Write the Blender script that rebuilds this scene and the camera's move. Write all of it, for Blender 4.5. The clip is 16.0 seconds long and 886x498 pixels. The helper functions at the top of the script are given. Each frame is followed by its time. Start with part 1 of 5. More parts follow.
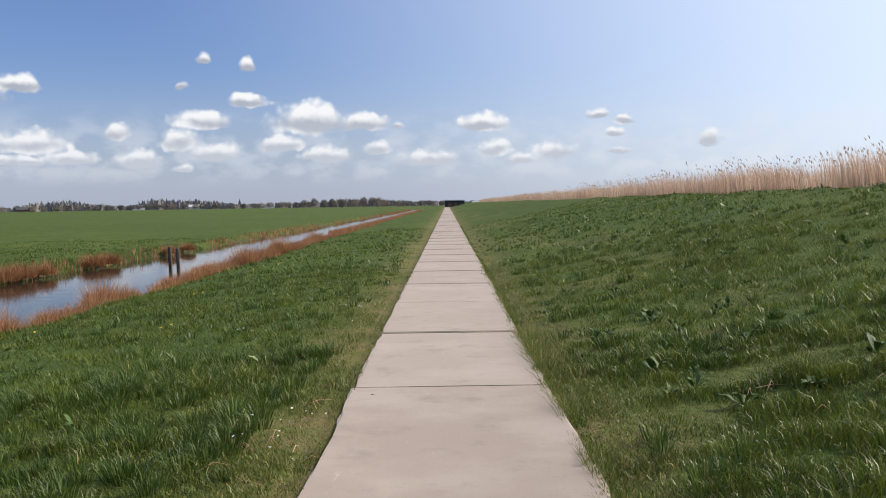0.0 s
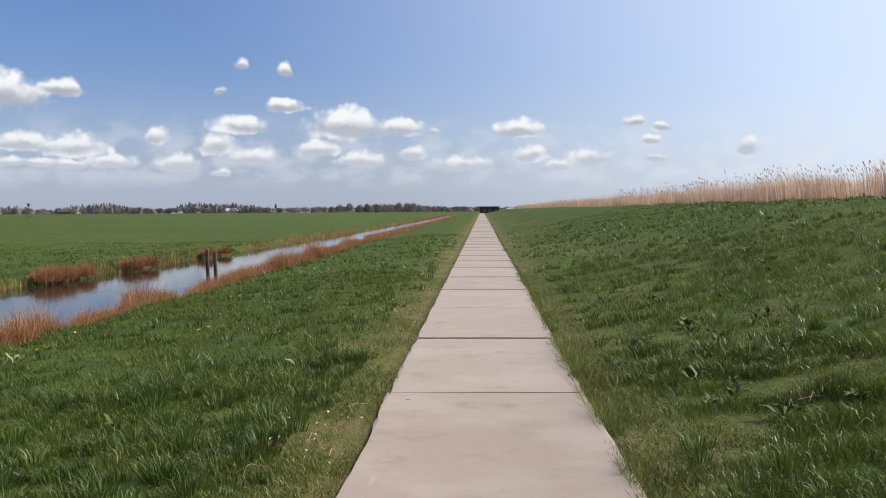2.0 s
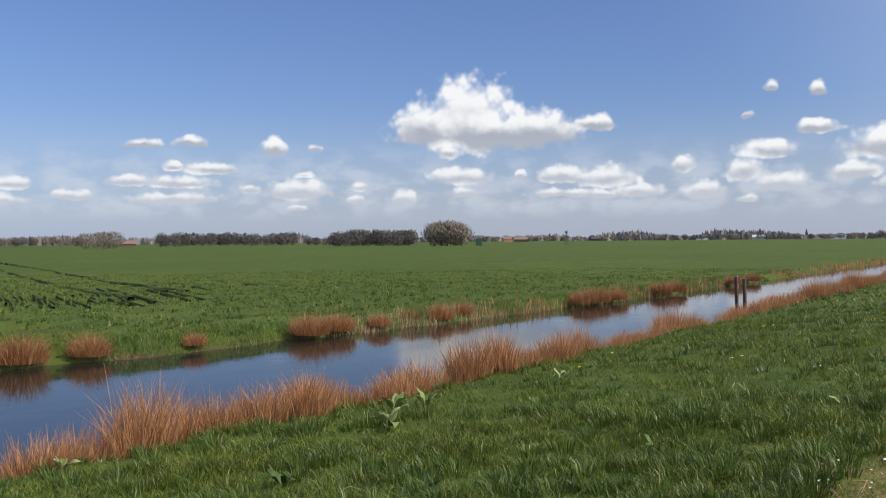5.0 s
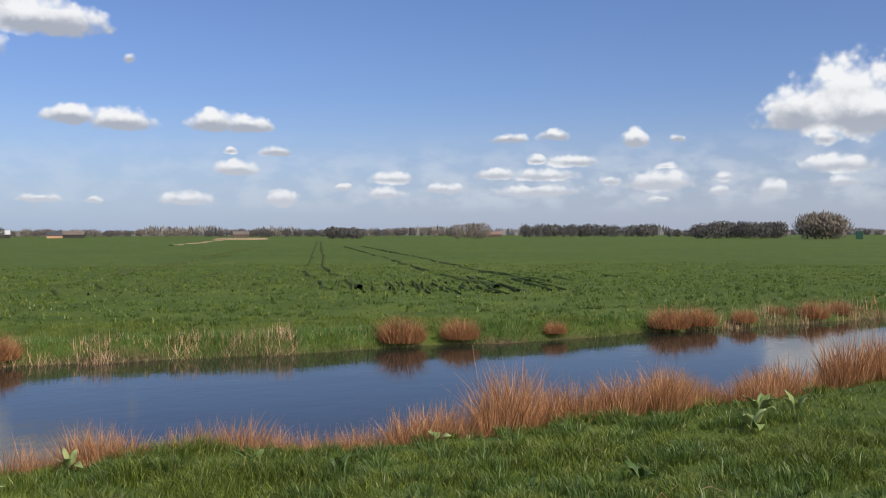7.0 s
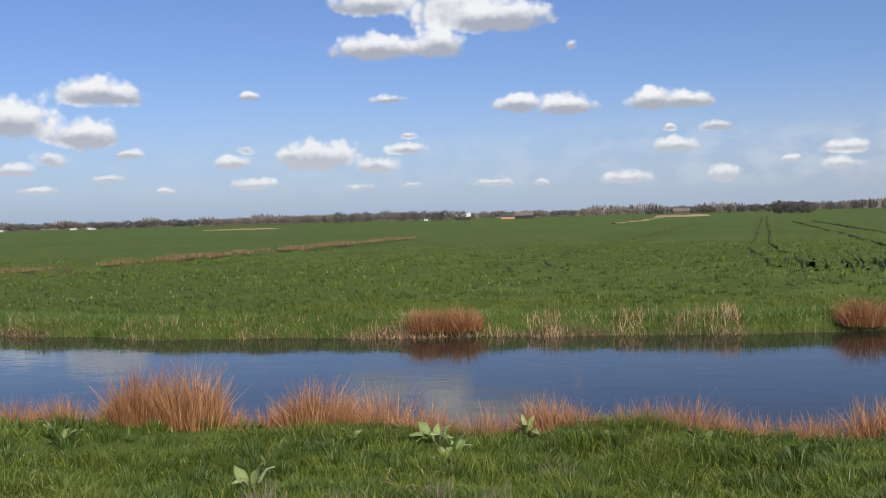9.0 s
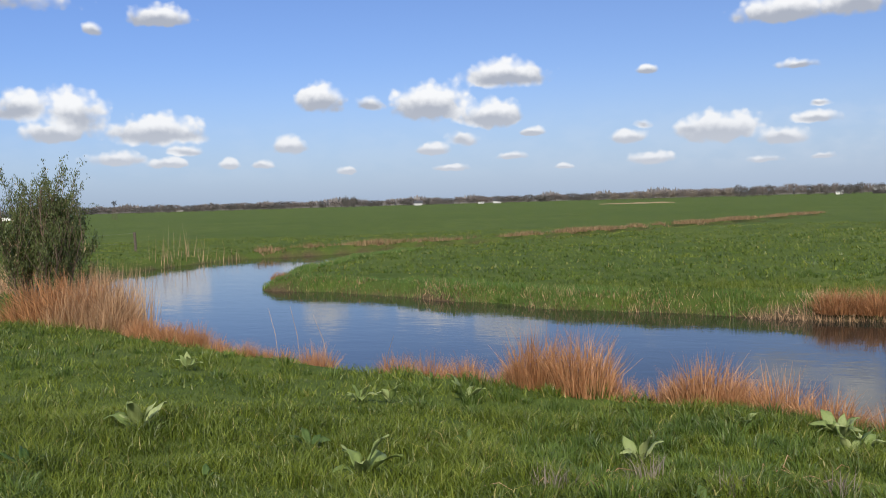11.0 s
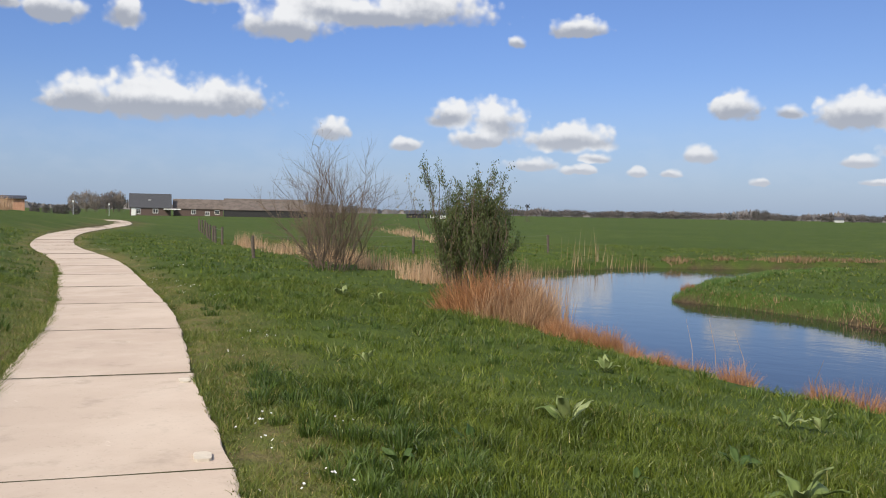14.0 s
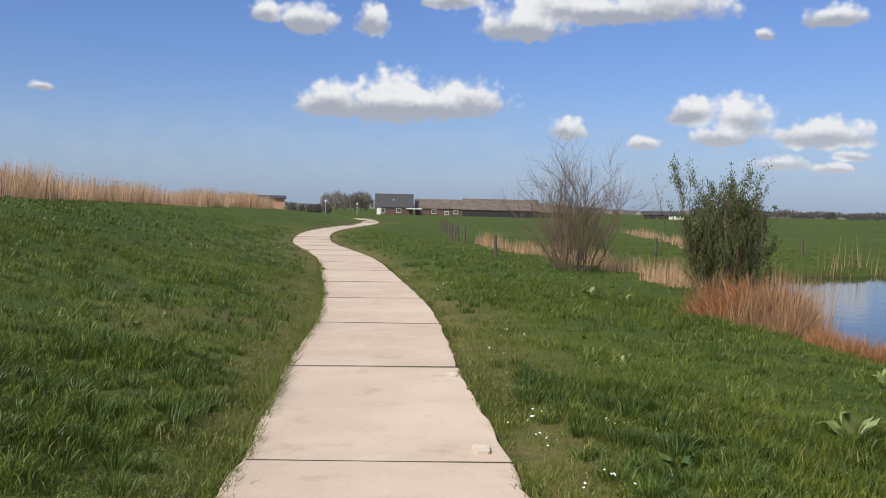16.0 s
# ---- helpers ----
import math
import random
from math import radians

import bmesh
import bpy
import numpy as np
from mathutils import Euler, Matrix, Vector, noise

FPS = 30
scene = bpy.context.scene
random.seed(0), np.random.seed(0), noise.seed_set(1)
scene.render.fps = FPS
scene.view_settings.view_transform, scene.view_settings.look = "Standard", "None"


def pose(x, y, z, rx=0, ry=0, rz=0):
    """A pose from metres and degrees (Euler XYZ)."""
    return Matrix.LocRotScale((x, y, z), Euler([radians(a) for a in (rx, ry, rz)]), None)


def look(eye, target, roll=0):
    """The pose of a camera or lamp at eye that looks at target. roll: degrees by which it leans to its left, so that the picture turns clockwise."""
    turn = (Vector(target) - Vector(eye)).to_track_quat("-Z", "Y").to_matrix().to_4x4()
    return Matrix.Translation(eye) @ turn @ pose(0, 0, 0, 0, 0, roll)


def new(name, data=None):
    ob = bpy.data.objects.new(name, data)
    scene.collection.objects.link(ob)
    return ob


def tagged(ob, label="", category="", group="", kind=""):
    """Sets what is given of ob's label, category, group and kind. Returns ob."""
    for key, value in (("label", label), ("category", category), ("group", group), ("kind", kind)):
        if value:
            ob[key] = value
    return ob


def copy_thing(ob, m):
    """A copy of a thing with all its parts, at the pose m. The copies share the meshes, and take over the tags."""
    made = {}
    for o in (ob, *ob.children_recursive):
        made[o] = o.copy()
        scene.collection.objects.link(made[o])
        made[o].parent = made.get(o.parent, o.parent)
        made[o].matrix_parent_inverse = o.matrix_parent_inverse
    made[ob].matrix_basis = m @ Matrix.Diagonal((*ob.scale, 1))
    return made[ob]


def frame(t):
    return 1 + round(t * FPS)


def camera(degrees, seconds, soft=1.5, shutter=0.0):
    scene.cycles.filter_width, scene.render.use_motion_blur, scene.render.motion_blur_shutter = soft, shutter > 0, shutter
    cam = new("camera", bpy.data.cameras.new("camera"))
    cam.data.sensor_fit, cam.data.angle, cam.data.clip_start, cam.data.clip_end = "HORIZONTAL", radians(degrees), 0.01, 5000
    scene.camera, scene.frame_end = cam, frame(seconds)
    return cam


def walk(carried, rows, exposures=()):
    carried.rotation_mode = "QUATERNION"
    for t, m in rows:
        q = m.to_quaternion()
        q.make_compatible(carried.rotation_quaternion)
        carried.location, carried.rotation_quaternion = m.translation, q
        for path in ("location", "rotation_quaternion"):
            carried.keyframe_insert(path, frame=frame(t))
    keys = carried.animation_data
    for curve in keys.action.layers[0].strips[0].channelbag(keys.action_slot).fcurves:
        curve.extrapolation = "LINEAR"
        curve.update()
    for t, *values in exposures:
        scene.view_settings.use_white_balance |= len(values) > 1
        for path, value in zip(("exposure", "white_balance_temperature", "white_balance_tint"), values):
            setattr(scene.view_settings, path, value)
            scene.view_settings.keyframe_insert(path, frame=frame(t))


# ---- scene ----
cam = camera(51.4, 16.0, soft=1.05)


def eye(x, y, z, yaw, pitch, roll):
    a, b = radians(yaw), radians(pitch)
    way = Vector((-math.sin(a) * math.cos(b), math.cos(a) * math.cos(b), math.sin(b)))
    return look((x, y, z), Vector((x, y, z)) + way, roll)


PATH = [
    (0.0, eye(0.002, 0.001, 1.601, 0.26, -2.84, -0.84)),
    (0.5, eye(0.006, -0.001, 1.600, 0.25, -2.89, -0.81)),
    (1.0, eye(-0.002, 0.008, 1.597, 0.13, -2.96, -0.69)),
    (1.5, eye(-0.006, 0.019, 1.599, 0.63, -2.83, -0.75)),
    (2.0, eye(-0.023, 0.010, 1.597, 2.39, -2.45, -0.31)),
    (2.5, eye(-0.042, 0.012, 1.601, 4.99, -2.39, -0.19)),
    (3.0, eye(-0.083, 0.006, 1.597, 9.27, -1.92, -0.53)),
    (3.5, eye(-0.107, -0.008, 1.594, 15.42, -1.74, -0.77)),
    (4.0, eye(-0.151, -0.023, 1.599, 21.66, -1.68, -0.96)),
    (4.2, eye(-0.165, -0.028, 1.599, 24.10, -1.55, -0.82)),
    (6.3, eye(-0.097, 0.037, 1.599, 48.99, -0.19, -0.37)),
    (6.5, eye(-0.108, 0.023, 1.587, 50.82, -0.54, -0.37)),
    (7.0, eye(-0.142, -0.013, 1.598, 56.32, -0.98, -0.12)),
    (7.5, eye(-0.160, -0.040, 1.616, 62.42, -0.61, 0.78)),
    (8.0, eye(-0.159, -0.065, 1.607, 68.85, -0.33, 0.44)),
    (8.5, eye(-0.179, -0.052, 1.600, 76.08, -0.92, -0.96)),
    (9.0, eye(-0.213, -0.029, 1.600, 83.27, -1.99, -1.56)),
    (9.5, eye(-0.218, -0.001, 1.601, 91.39, -3.10, -1.85)),
    (10.0, eye(-0.239, 0.006, 1.599, 98.57, -3.45, -2.14)),
    (10.2, eye(-0.234, 0.004, 1.595, 100.80, -3.46, -2.01)),
    (12.3, eye(-0.169, -0.060, 1.595, 116.45, -2.31, -1.04)),
    (12.5, eye(-0.162, -0.074, 1.592, 118.09, -2.46, -0.84)),
    (13.0, eye(-0.164, -0.119, 1.591, 122.33, -2.35, -0.07)),
    (13.5, eye(-0.148, -0.187, 1.586, 127.40, -2.21, 0.33)),
    (14.0, eye(-0.073, -0.223, 1.587, 132.23, -2.27, 1.00)),
    (14.5, eye(0.006, -0.252, 1.598, 136.73, -2.26, 1.06)),
    (15.0, eye(0.070, -0.281, 1.601, 139.74, -2.20, 0.88)),
    (15.5, eye(0.161, -0.313, 1.601, 141.90, -2.36, 1.12)),
    (16.0, eye(0.181, -0.363, 1.595, 146.73, -2.55, 1.30)),
]
walk(cam, PATH, exposures=[(0.0, 0.0), (4.0, -0.03), (7.0, -0.07), (8.5, -0.12), (10.0, 0.0), (12.5, -0.06), (16.0, -0.17)])

# ---- sky and sun ----
SUN_BEARING, SUN_HEIGHT = -78.0, 40.0      # degrees to the left of +y, degrees above the horizon

world = bpy.data.worlds.new("sky")
scene.world = world
world.use_nodes = True
wn, wl = world.node_tree.nodes, world.node_tree.links
wn.clear()


def wmath(op, a, b=None, clamp=False):
    n = wn.new("ShaderNodeMath")
    n.operation, n.use_clamp = op, clamp
    for k, v in enumerate((a, b)):
        if v is None:
            continue
        if isinstance(v, (int, float)):
            n.inputs[k].default_value = v
        else:
            wl.new(v, n.inputs[k])
    return n.outputs[0]


def wsmooth(v, lo, hi, to0=0.0, to1=1.0):
    n = wn.new("ShaderNodeMapRange")
    n.interpolation_type = "SMOOTHSTEP"
    wl.new(v, n.inputs[0])
    n.inputs[1].default_value, n.inputs[2].default_value = lo, hi
    n.inputs[3].default_value, n.inputs[4].default_value = to0, to1
    return n.outputs[0]


def wnoise(vec, scale, detail, rough=0.6):
    n = wn.new("ShaderNodeTexNoise")
    wl.new(vec, n.inputs["Vector"])
    n.inputs["Scale"].default_value, n.inputs["Detail"].default_value, n.inputs["Roughness"].default_value = scale, detail, rough
    return n.outputs["Fac"]


def wmix(fac, a, b):
    n = wn.new("ShaderNodeMix")
    n.data_type = "RGBA"
    wl.new(fac, n.inputs[0])
    for k, v in ((6, a), (7, b)):
        if isinstance(v, tuple):
            n.inputs[k].default_value = (*v, 1)
        else:
            wl.new(v, n.inputs[k])
    return n.outputs[2]


sky = wn.new("ShaderNodeTexSky")
sky.sky_type, sky.sun_disc = "NISHITA", False
sky.sun_elevation, sky.sun_rotation = radians(SUN_HEIGHT), radians(-SUN_BEARING)
sky.air_density, sky.dust_density, sky.ozone_density = 1.0, 1.0, 2.5

coords = wn.new("ShaderNodeTexCoord")
split = wn.new("ShaderNodeSeparateXYZ")
wl.new(coords.outputs["Generated"], split.inputs[0])
bearing = wmath("DEGREES", wmath("ARCTAN2", wmath("MULTIPLY", split.outputs[0], -1.0), split.outputs[1]))
height = wmath("DEGREES", wmath("ARCSINE", split.outputs[2]))
joined = wn.new("ShaderNodeCombineXYZ")
wl.new(bearing, joined.inputs[0]), wl.new(height, joined.inputs[1])
flat = joined.outputs[0]

CLOUDS = []


def cloud(at, base, wide, tall, dense):
    """A cumulus: bearing, height of its flat base, half width and height in degrees, and how dense it is."""
    CLOUDS.append((at, base, wide, tall, dense))


cloud(24.6, 6.6, 1.09, 1.03, 0.9)
cloud(14.6, 8.4, 0.59, 0.92, 0.5)
cloud(12.0, 7.9, 0.63, 1.26, 0.4)
cloud(15.8, 6.9, 0.55, 0.62, 0.4)
cloud(12.1, 5.9, 1.34, 0.94, 0.8)
cloud(19.6, 3.9, 0.90, 1.24, 0.6)
cloud(14.9, 4.6, 1.77, 1.23, 0.85)
cloud(16.0, 3.3, 1.30, 1.40, 0.9)
cloud(14.0, 2.7, 1.74, 1.12, 0.9)
cloud(24.0, 3.1, 1.83, 1.43, 0.8)
cloud(22.3, 2.5, 1.81, 0.97, 0.7)
cloud(24.4, 2.4, 1.46, 0.67, 0.6)
cloud(18.4, 2.3, 1.42, 1.16, 0.9)
cloud(8.3, 4.3, 2.40, 2.05, 0.9)
cloud(5.0, 4.5, 1.56, 1.27, 0.7)
cloud(3.0, 4.6, 0.45, 0.62, 0.6)
cloud(10.1, 3.3, 1.61, 0.96, 0.8)
cloud(7.3, 2.6, 1.73, 1.04, 0.75)
cloud(4.2, 3.0, 1.05, 1.04, 0.5)
cloud(1.0, 2.3, 2.45, 1.18, 0.6)
cloud(-2.4, 4.4, 1.66, 1.17, 0.85)
cloud(-3.1, 2.9, 1.31, 1.11, 0.7)
cloud(-6.7, 2.5, 1.73, 1.45, 0.5)
cloud(-4.7, 2.3, 1.22, 0.94, 0.5)
cloud(-9.4, 5.0, 0.83, 0.75, 0.7)
cloud(-11.0, 4.6, 0.76, 0.74, 0.7)
cloud(-10.3, 3.9, 0.68, 0.65, 0.6)
cloud(-10.6, 2.8, 1.18, 0.68, 0.35)
cloud(-15.9, 3.0, 0.97, 1.67, 0.35)
cloud(15.9, 2.0, 0.81, 0.60, 0.5)
cloud(35.3, 5.9, 1.90, 2.50, 1)
cloud(32.6, 5.5, 3.21, 4.37, 1)
cloud(28.9, 5.7, 3.19, 2.29, 1)
cloud(25.0, 6.6, 1.22, 0.89, 0.8)
cloud(33.8, 4.9, 1.01, 1.02, 0.5)
cloud(44.5, 5.2, 0.88, 1.12, 0.95)
cloud(42.1, 5.4, 0.51, 0.62, 0.5)
cloud(46.0, 2.9, 0.73, 0.70, 0.6)
cloud(43.1, 2.5, 2.05, 1.40, 0.8)
cloud(42.8, 3.8, 0.64, 0.52, 0.7)
cloud(39.4, 3.0, 0.80, 0.73, 0.55)
cloud(39.6, 2.2, 0.71, 0.77, 0.55)
cloud(36.6, 2.1, 1.07, 1.12, 0.75)
cloud(33.1, 3.3, 2.27, 1.37, 0.6)
cloud(29.4, 3.7, 0.52, 0.62, 0.7)
cloud(26.8, 3.4, 1.57, 1.11, 0.9)
cloud(24.2, 3.1, 2.10, 1.22, 0.8)
cloud(32.8, 2.6, 1.01, 0.82, 0.6)
cloud(26.3, 2.5, 3.14, 0.70, 0.5)
cloud(43.2, 1.8, 0.91, 0.55, 0.35)
cloud(49.5, 5.6, 1.05, 0.80, 0.7)
cloud(52.2, 5.5, 1.58, 0.76, 0.35)
cloud(50.5, 4.2, 0.61, 0.63, 0.95)
cloud(48.3, 4.0, 1.93, 0.84, 0.7)
cloud(53.0, 3.3, 1.40, 0.77, 0.75)
cloud(50.1, 3.2, 2.28, 0.80, 0.75)
cloud(56.2, 2.4, 1.74, 0.80, 0.45)
cloud(50.4, 2.2, 3.69, 0.84, 0.5)
cloud(87.2, 12.3, 2.78, 1.56, 0.9)
cloud(81.9, 11.6, 3.12, 2.48, 0.95)
cloud(79.3, 11.2, 3.00, 2.06, 0.9)
cloud(87.0, 9.7, 2.74, 1.59, 0.95)
cloud(83.3, 9.7, 1.76, 1.94, 0.8)
cloud(94.8, 7.3, 0.60, 0.59, 0.8)
cloud(86.3, 7.0, 1.34, 0.71, 0.5)
cloud(78.2, 6.3, 1.72, 1.14, 0.95)
cloud(75.5, 6.0, 1.84, 1.28, 0.95)
cloud(70.4, 6.1, 1.42, 1.37, 0.95)
cloud(68.2, 6.1, 1.39, 1.13, 0.9)
cloud(69.3, 4.8, 0.52, 0.59, 0.6)
cloud(66.6, 4.7, 1.06, 0.72, 0.8)
cloud(68.9, 3.5, 1.31, 0.97, 0.9)
cloud(75.0, 9.9, 0.53, 0.74, 0.5)
cloud(96.0, 3.3, 1.09, 0.85, 0.8)
cloud(90.8, 3.1, 2.50, 1.79, 0.95)
cloud(87.2, 2.8, 1.40, 1.03, 0.9)
cloud(95.2, 4.1, 0.78, 0.56, 0.4)
cloud(85.4, 3.9, 1.71, 0.83, 0.55)
cloud(85.2, 4.8, 0.68, 0.52, 0.5)
cloud(94.7, 1.9, 1.36, 0.80, 0.7)
cloud(72.0, 1.7, 1.75, 0.84, 0.8)
cloud(66.2, 1.7, 0.94, 1.00, 0.85)
cloud(80.0, 1.8, 1.40, 0.56, 0.6)
cloud(77.1, 1.7, 0.61, 0.56, 0.5)
cloud(85.0, 1.8, 0.96, 0.55, 0.6)
cloud(88.2, 1.7, 1.60, 0.58, 0.35)
cloud(59.5, 3.0, 1.37, 0.87, 0.85)
cloud(62.4, 2.7, 0.66, 0.51, 0.5)
cloud(59.8, 2.1, 1.29, 0.81, 0.7)
cloud(114.9, 5.7, 1.48, 1.71, 1)
cloud(111.7, 5.7, 1.30, 1.06, 0.35)
cloud(108.1, 5.0, 2.54, 2.27, 1)
cloud(104.4, 4.5, 2.31, 1.68, 0.85)
cloud(103.5, 6.9, 2.70, 1.71, 0.95)
cloud(107.9, 2.9, 1.19, 0.82, 0.95)
cloud(106.2, 3.3, 1.17, 1.19, 0.45)
cloud(116.8, 3.2, 1.14, 1.08, 0.85)
cloud(101.8, 3.9, 0.94, 0.60, 0.8)
cloud(103.1, 2.5, 1.16, 0.54, 0.6)
cloud(106.8, 1.9, 1.27, 0.48, 0.6)
cloud(113.3, 1.8, 0.63, 0.59, 0.9)
cloud(124.1, 10.7, 1.84, 1.16, 0.9)
cloud(127.8, 10.0, 0.80, 0.96, 0.6)
cloud(126.8, 2.6, 1.80, 0.90, 0.95)
cloud(123.9, 2.4, 1.04, 0.69, 0.9)
cloud(120.4, 2.3, 0.70, 0.70, 0.85)
cloud(118.4, 2.3, 0.65, 0.59, 0.85)
cloud(123.0, 3.1, 1.39, 0.80, 0.5)
cloud(124.4, 3.8, 2.77, 1.82, 0.95)
cloud(94.8, 7.3, 0.71, 0.59, 0.6)
cloud(96.1, 3.2, 1.13, 0.93, 0.9)
cloud(92.4, 3.5, 0.93, 1.00, 0.8)
cloud(94.7, 1.9, 1.48, 0.77, 0.8)
cloud(100.0, 1.8, 0.74, 0.40, 0.6)
cloud(153.8, 5.4, 1.93, 2.15, 1)
cloud(150.0, 5.2, 2.91, 3.05, 1)
cloud(145.4, 5.6, 2.70, 2.29, 1)
cloud(139.3, 4.3, 1.10, 1.49, 0.9)
cloud(134.7, 3.7, 0.98, 0.96, 0.95)
cloud(131.8, 5.1, 1.66, 1.96, 0.8)
cloud(129.1, 4.3, 1.96, 2.79, 0.8)
cloud(130.2, 3.9, 2.18, 1.46, 0.5)
cloud(155.3, 10.3, 1.81, 1.87, 0.9)
cloud(151.4, 10.3, 1.19, 2.13, 0.7)
cloud(146.5, 12.0, 2.08, 1.31, 0.8)
cloud(142.2, 10.2, 2.70, 2.09, 0.95)
cloud(139.9, 11.1, 3.82, 2.53, 0.95)
cloud(133.8, 11.4, 4.26, 2.34, 0.95)
cloud(157.8, 10.8, 1.21, 1.37, 0.6)
cloud(149.3, 5.4, 6.00, 1.87, 1)
cloud(31.3, 5.6, 5.69, 2.24, 1)
cloud(80.9, 11.2, 4.17, 1.73, 1)
cloud(137.1, 11.2, 7.23, 1.64, 1)
cloud(170.4, 6.1, 0.80, 0.60, 0.7)


def vec(op, a, b, c=None):
    n = wn.new("ShaderNodeVectorMath")
    n.operation = op
    for k, v in enumerate((a, b, c)):
        if v is None:
            continue
        if isinstance(v, tuple):
            n.inputs[k].default_value = v
        else:
            wl.new(v, n.inputs[k])
    return n


def cloud_field(where, shift):
    """The least distance, in cloud radii, to any cloud: domed above, flat below."""
    least = None
    for at, base, wide, tall, dense in CLOUDS:
        mid, over, w = base + tall * (0.32 + shift), tall * 0.78, wide * 1.10
        d = vec("MULTIPLY_ADD", where, (1 / w, 1 / over, 0), (-at / w, -mid / over, 0)).outputs[0]
        d = vec("MAXIMUM", d, vec("MULTIPLY", d, (1, -2.1, 0)).outputs[0]).outputs[0]
        m = vec("LENGTH", d, None).outputs["Value"]
        if dense < 0.9:
            m = wmath("ADD", m, 0.50 * (0.9 - dense))
        if least is None:
            least = m
            continue
        s = wn.new("ShaderNodeMath")
        s.operation = "SMOOTH_MIN"
        wl.new(least, s.inputs[0]), wl.new(m, s.inputs[1])
        s.inputs[2].default_value = 0.24
        least = s.outputs[0]
    return least


def billow(scale, smooth=0.35):
    """Rounded heads of cloud, about -0.5 to 0.5."""
    n = wn.new("ShaderNodeTexVoronoi")
    n.feature, n.voronoi_dimensions = "SMOOTH_F1", "2D"
    wl.new(flat, n.inputs["Vector"])
    n.inputs["Scale"].default_value, n.inputs["Smoothness"].default_value = scale, smooth
    return wmath("SUBTRACT", 0.42, n.outputs["Distance"])


sway = wn.new("ShaderNodeTexNoise")
wl.new(flat, sway.inputs["Vector"])
sway.inputs["Scale"].default_value, sway.inputs["Detail"].default_value = 0.9, 2.0
bent = vec("MULTIPLY_ADD", sway.outputs["Color"], (0.7, 0.36, 0), (-0.35, -0.18, 0)).outputs[0]
bent = vec("ADD", flat, bent).outputs[0]
heads, small_heads = billow(0.95, 0.6), billow(2.2, 0.6)
puffs = wmath("ADD", wmath("MULTIPLY", heads, 0.40), wmath("MULTIPLY", small_heads, 0.19))
fine = wnoise(flat, 2.6, 4, 0.5)
ragged = wnoise(flat, 0.8, 2, 0.5)
here, lower = cloud_field(bent, 0.0), cloud_field(bent, 0.42)
body = wmath("SUBTRACT", wmath("SUBTRACT", here, puffs), wmath("MULTIPLY", wmath("SUBTRACT", fine, 0.5), 0.20))
soft = wsmooth(ragged, 0.35, 0.65, 0.42, 0.74)
edge = wn.new("ShaderNodeMapRange")
edge.interpolation_type = "SMOOTHSTEP"
wl.new(body, edge.inputs[0]), wl.new(soft, edge.inputs[2])
edge.inputs[1].default_value, edge.inputs[3].default_value, edge.inputs[4].default_value = 1.06, 0.0, 1.0
cover = wmath("MULTIPLY", edge.outputs[0], 0.96)
under = wmath("ADD", wmath("SUBTRACT", lower, here), wmath("MULTIPLY", wmath("SUBTRACT", fine, 0.5), 0.5))
under = wmath("SUBTRACT", under, wmath("MULTIPLY", puffs, 0.8))
shade = wsmooth(under, -0.30, 0.95)
lit = wmix(shade, (0.97, 0.975, 0.985), (0.43, 0.46, 0.53))
lit = wmix(wsmooth(height, 7.0, 1.5, 0.0, 0.5), lit, (0.72, 0.76, 0.84))

# low, thin rows of cloud towards the horizon
stretch = wn.new("ShaderNodeVectorMath")
stretch.operation = "MULTIPLY"
wl.new(flat, stretch.inputs[0])
stretch.inputs[1].default_value = (0.45, 0.80, 1)
rows_of_cloud = wsmooth(wnoise(stretch.outputs[0], 1.0, 3, 0.5), 0.38, 0.66)
band = wmath("MULTIPLY", wsmooth(height, 1.0, 2.2), wsmooth(height, 6.5, 3.5))
thin = wmath("MULTIPLY", wmath("MULTIPLY", rows_of_cloud, band), wsmooth(bearing, 40.0, 105.0, 0.34, 0.06))
haze = wmath("MULTIPLY", wsmooth(height, 9.0, -1.0), wsmooth(bearing, 60.0, 130.0, 0.70, 0.52))
haze_colour = wmix(wsmooth(bearing, 30.0, 100.0), (0.50, 0.555, 0.70), (0.48, 0.61, 0.83))
toward = wn.new("ShaderNodeVectorMath")
toward.operation = "DOT_PRODUCT"
wl.new(coords.outputs["Generated"], toward.inputs[0])
toward.inputs[1].default_value = (math.cos(radians(SUN_HEIGHT)) * -math.sin(radians(SUN_BEARING)), math.cos(radians(SUN_HEIGHT)) * math.cos(radians(SUN_BEARING)), math.sin(radians(SUN_HEIGHT)))
glow = wmath("MULTIPLY", wsmooth(toward.outputs["Value"], 0.0, 0.92), 0.9)

SKY_STRENGTH = 0.091
bright = wn.new("ShaderNodeVectorMath")
bright.operation = "SCALE"
wl.new(sky.outputs[0], bright.inputs[0])
bright.inputs["Scale"].default_value = SKY_STRENGTH
tone = wn.new("ShaderNodeVectorMath")
tone.operation = "MULTIPLY"
wl.new(bright.outputs[0], tone.inputs[0])
wl.new(wmix(wsmooth(bearing, 90.0, 145.0), (0.90, 1.00, 1.36), (0.88, 1.05, 1.54)), tone.inputs[1])
mixed = wmix(haze, tone.outputs[0], haze_colour)
mixed = wmix(glow, mixed, (1.02, 1.12, 1.25))
mixed = wmix(thin, mixed, (0.80, 0.83, 0.89))
mixed = wmix(cover, mixed, lit)
background = wn.new("ShaderNodeBackground")
wl.new(mixed, background.inputs[0])
background.inputs[1].default_value = 1.0
out = wn.new("ShaderNodeOutputWorld")
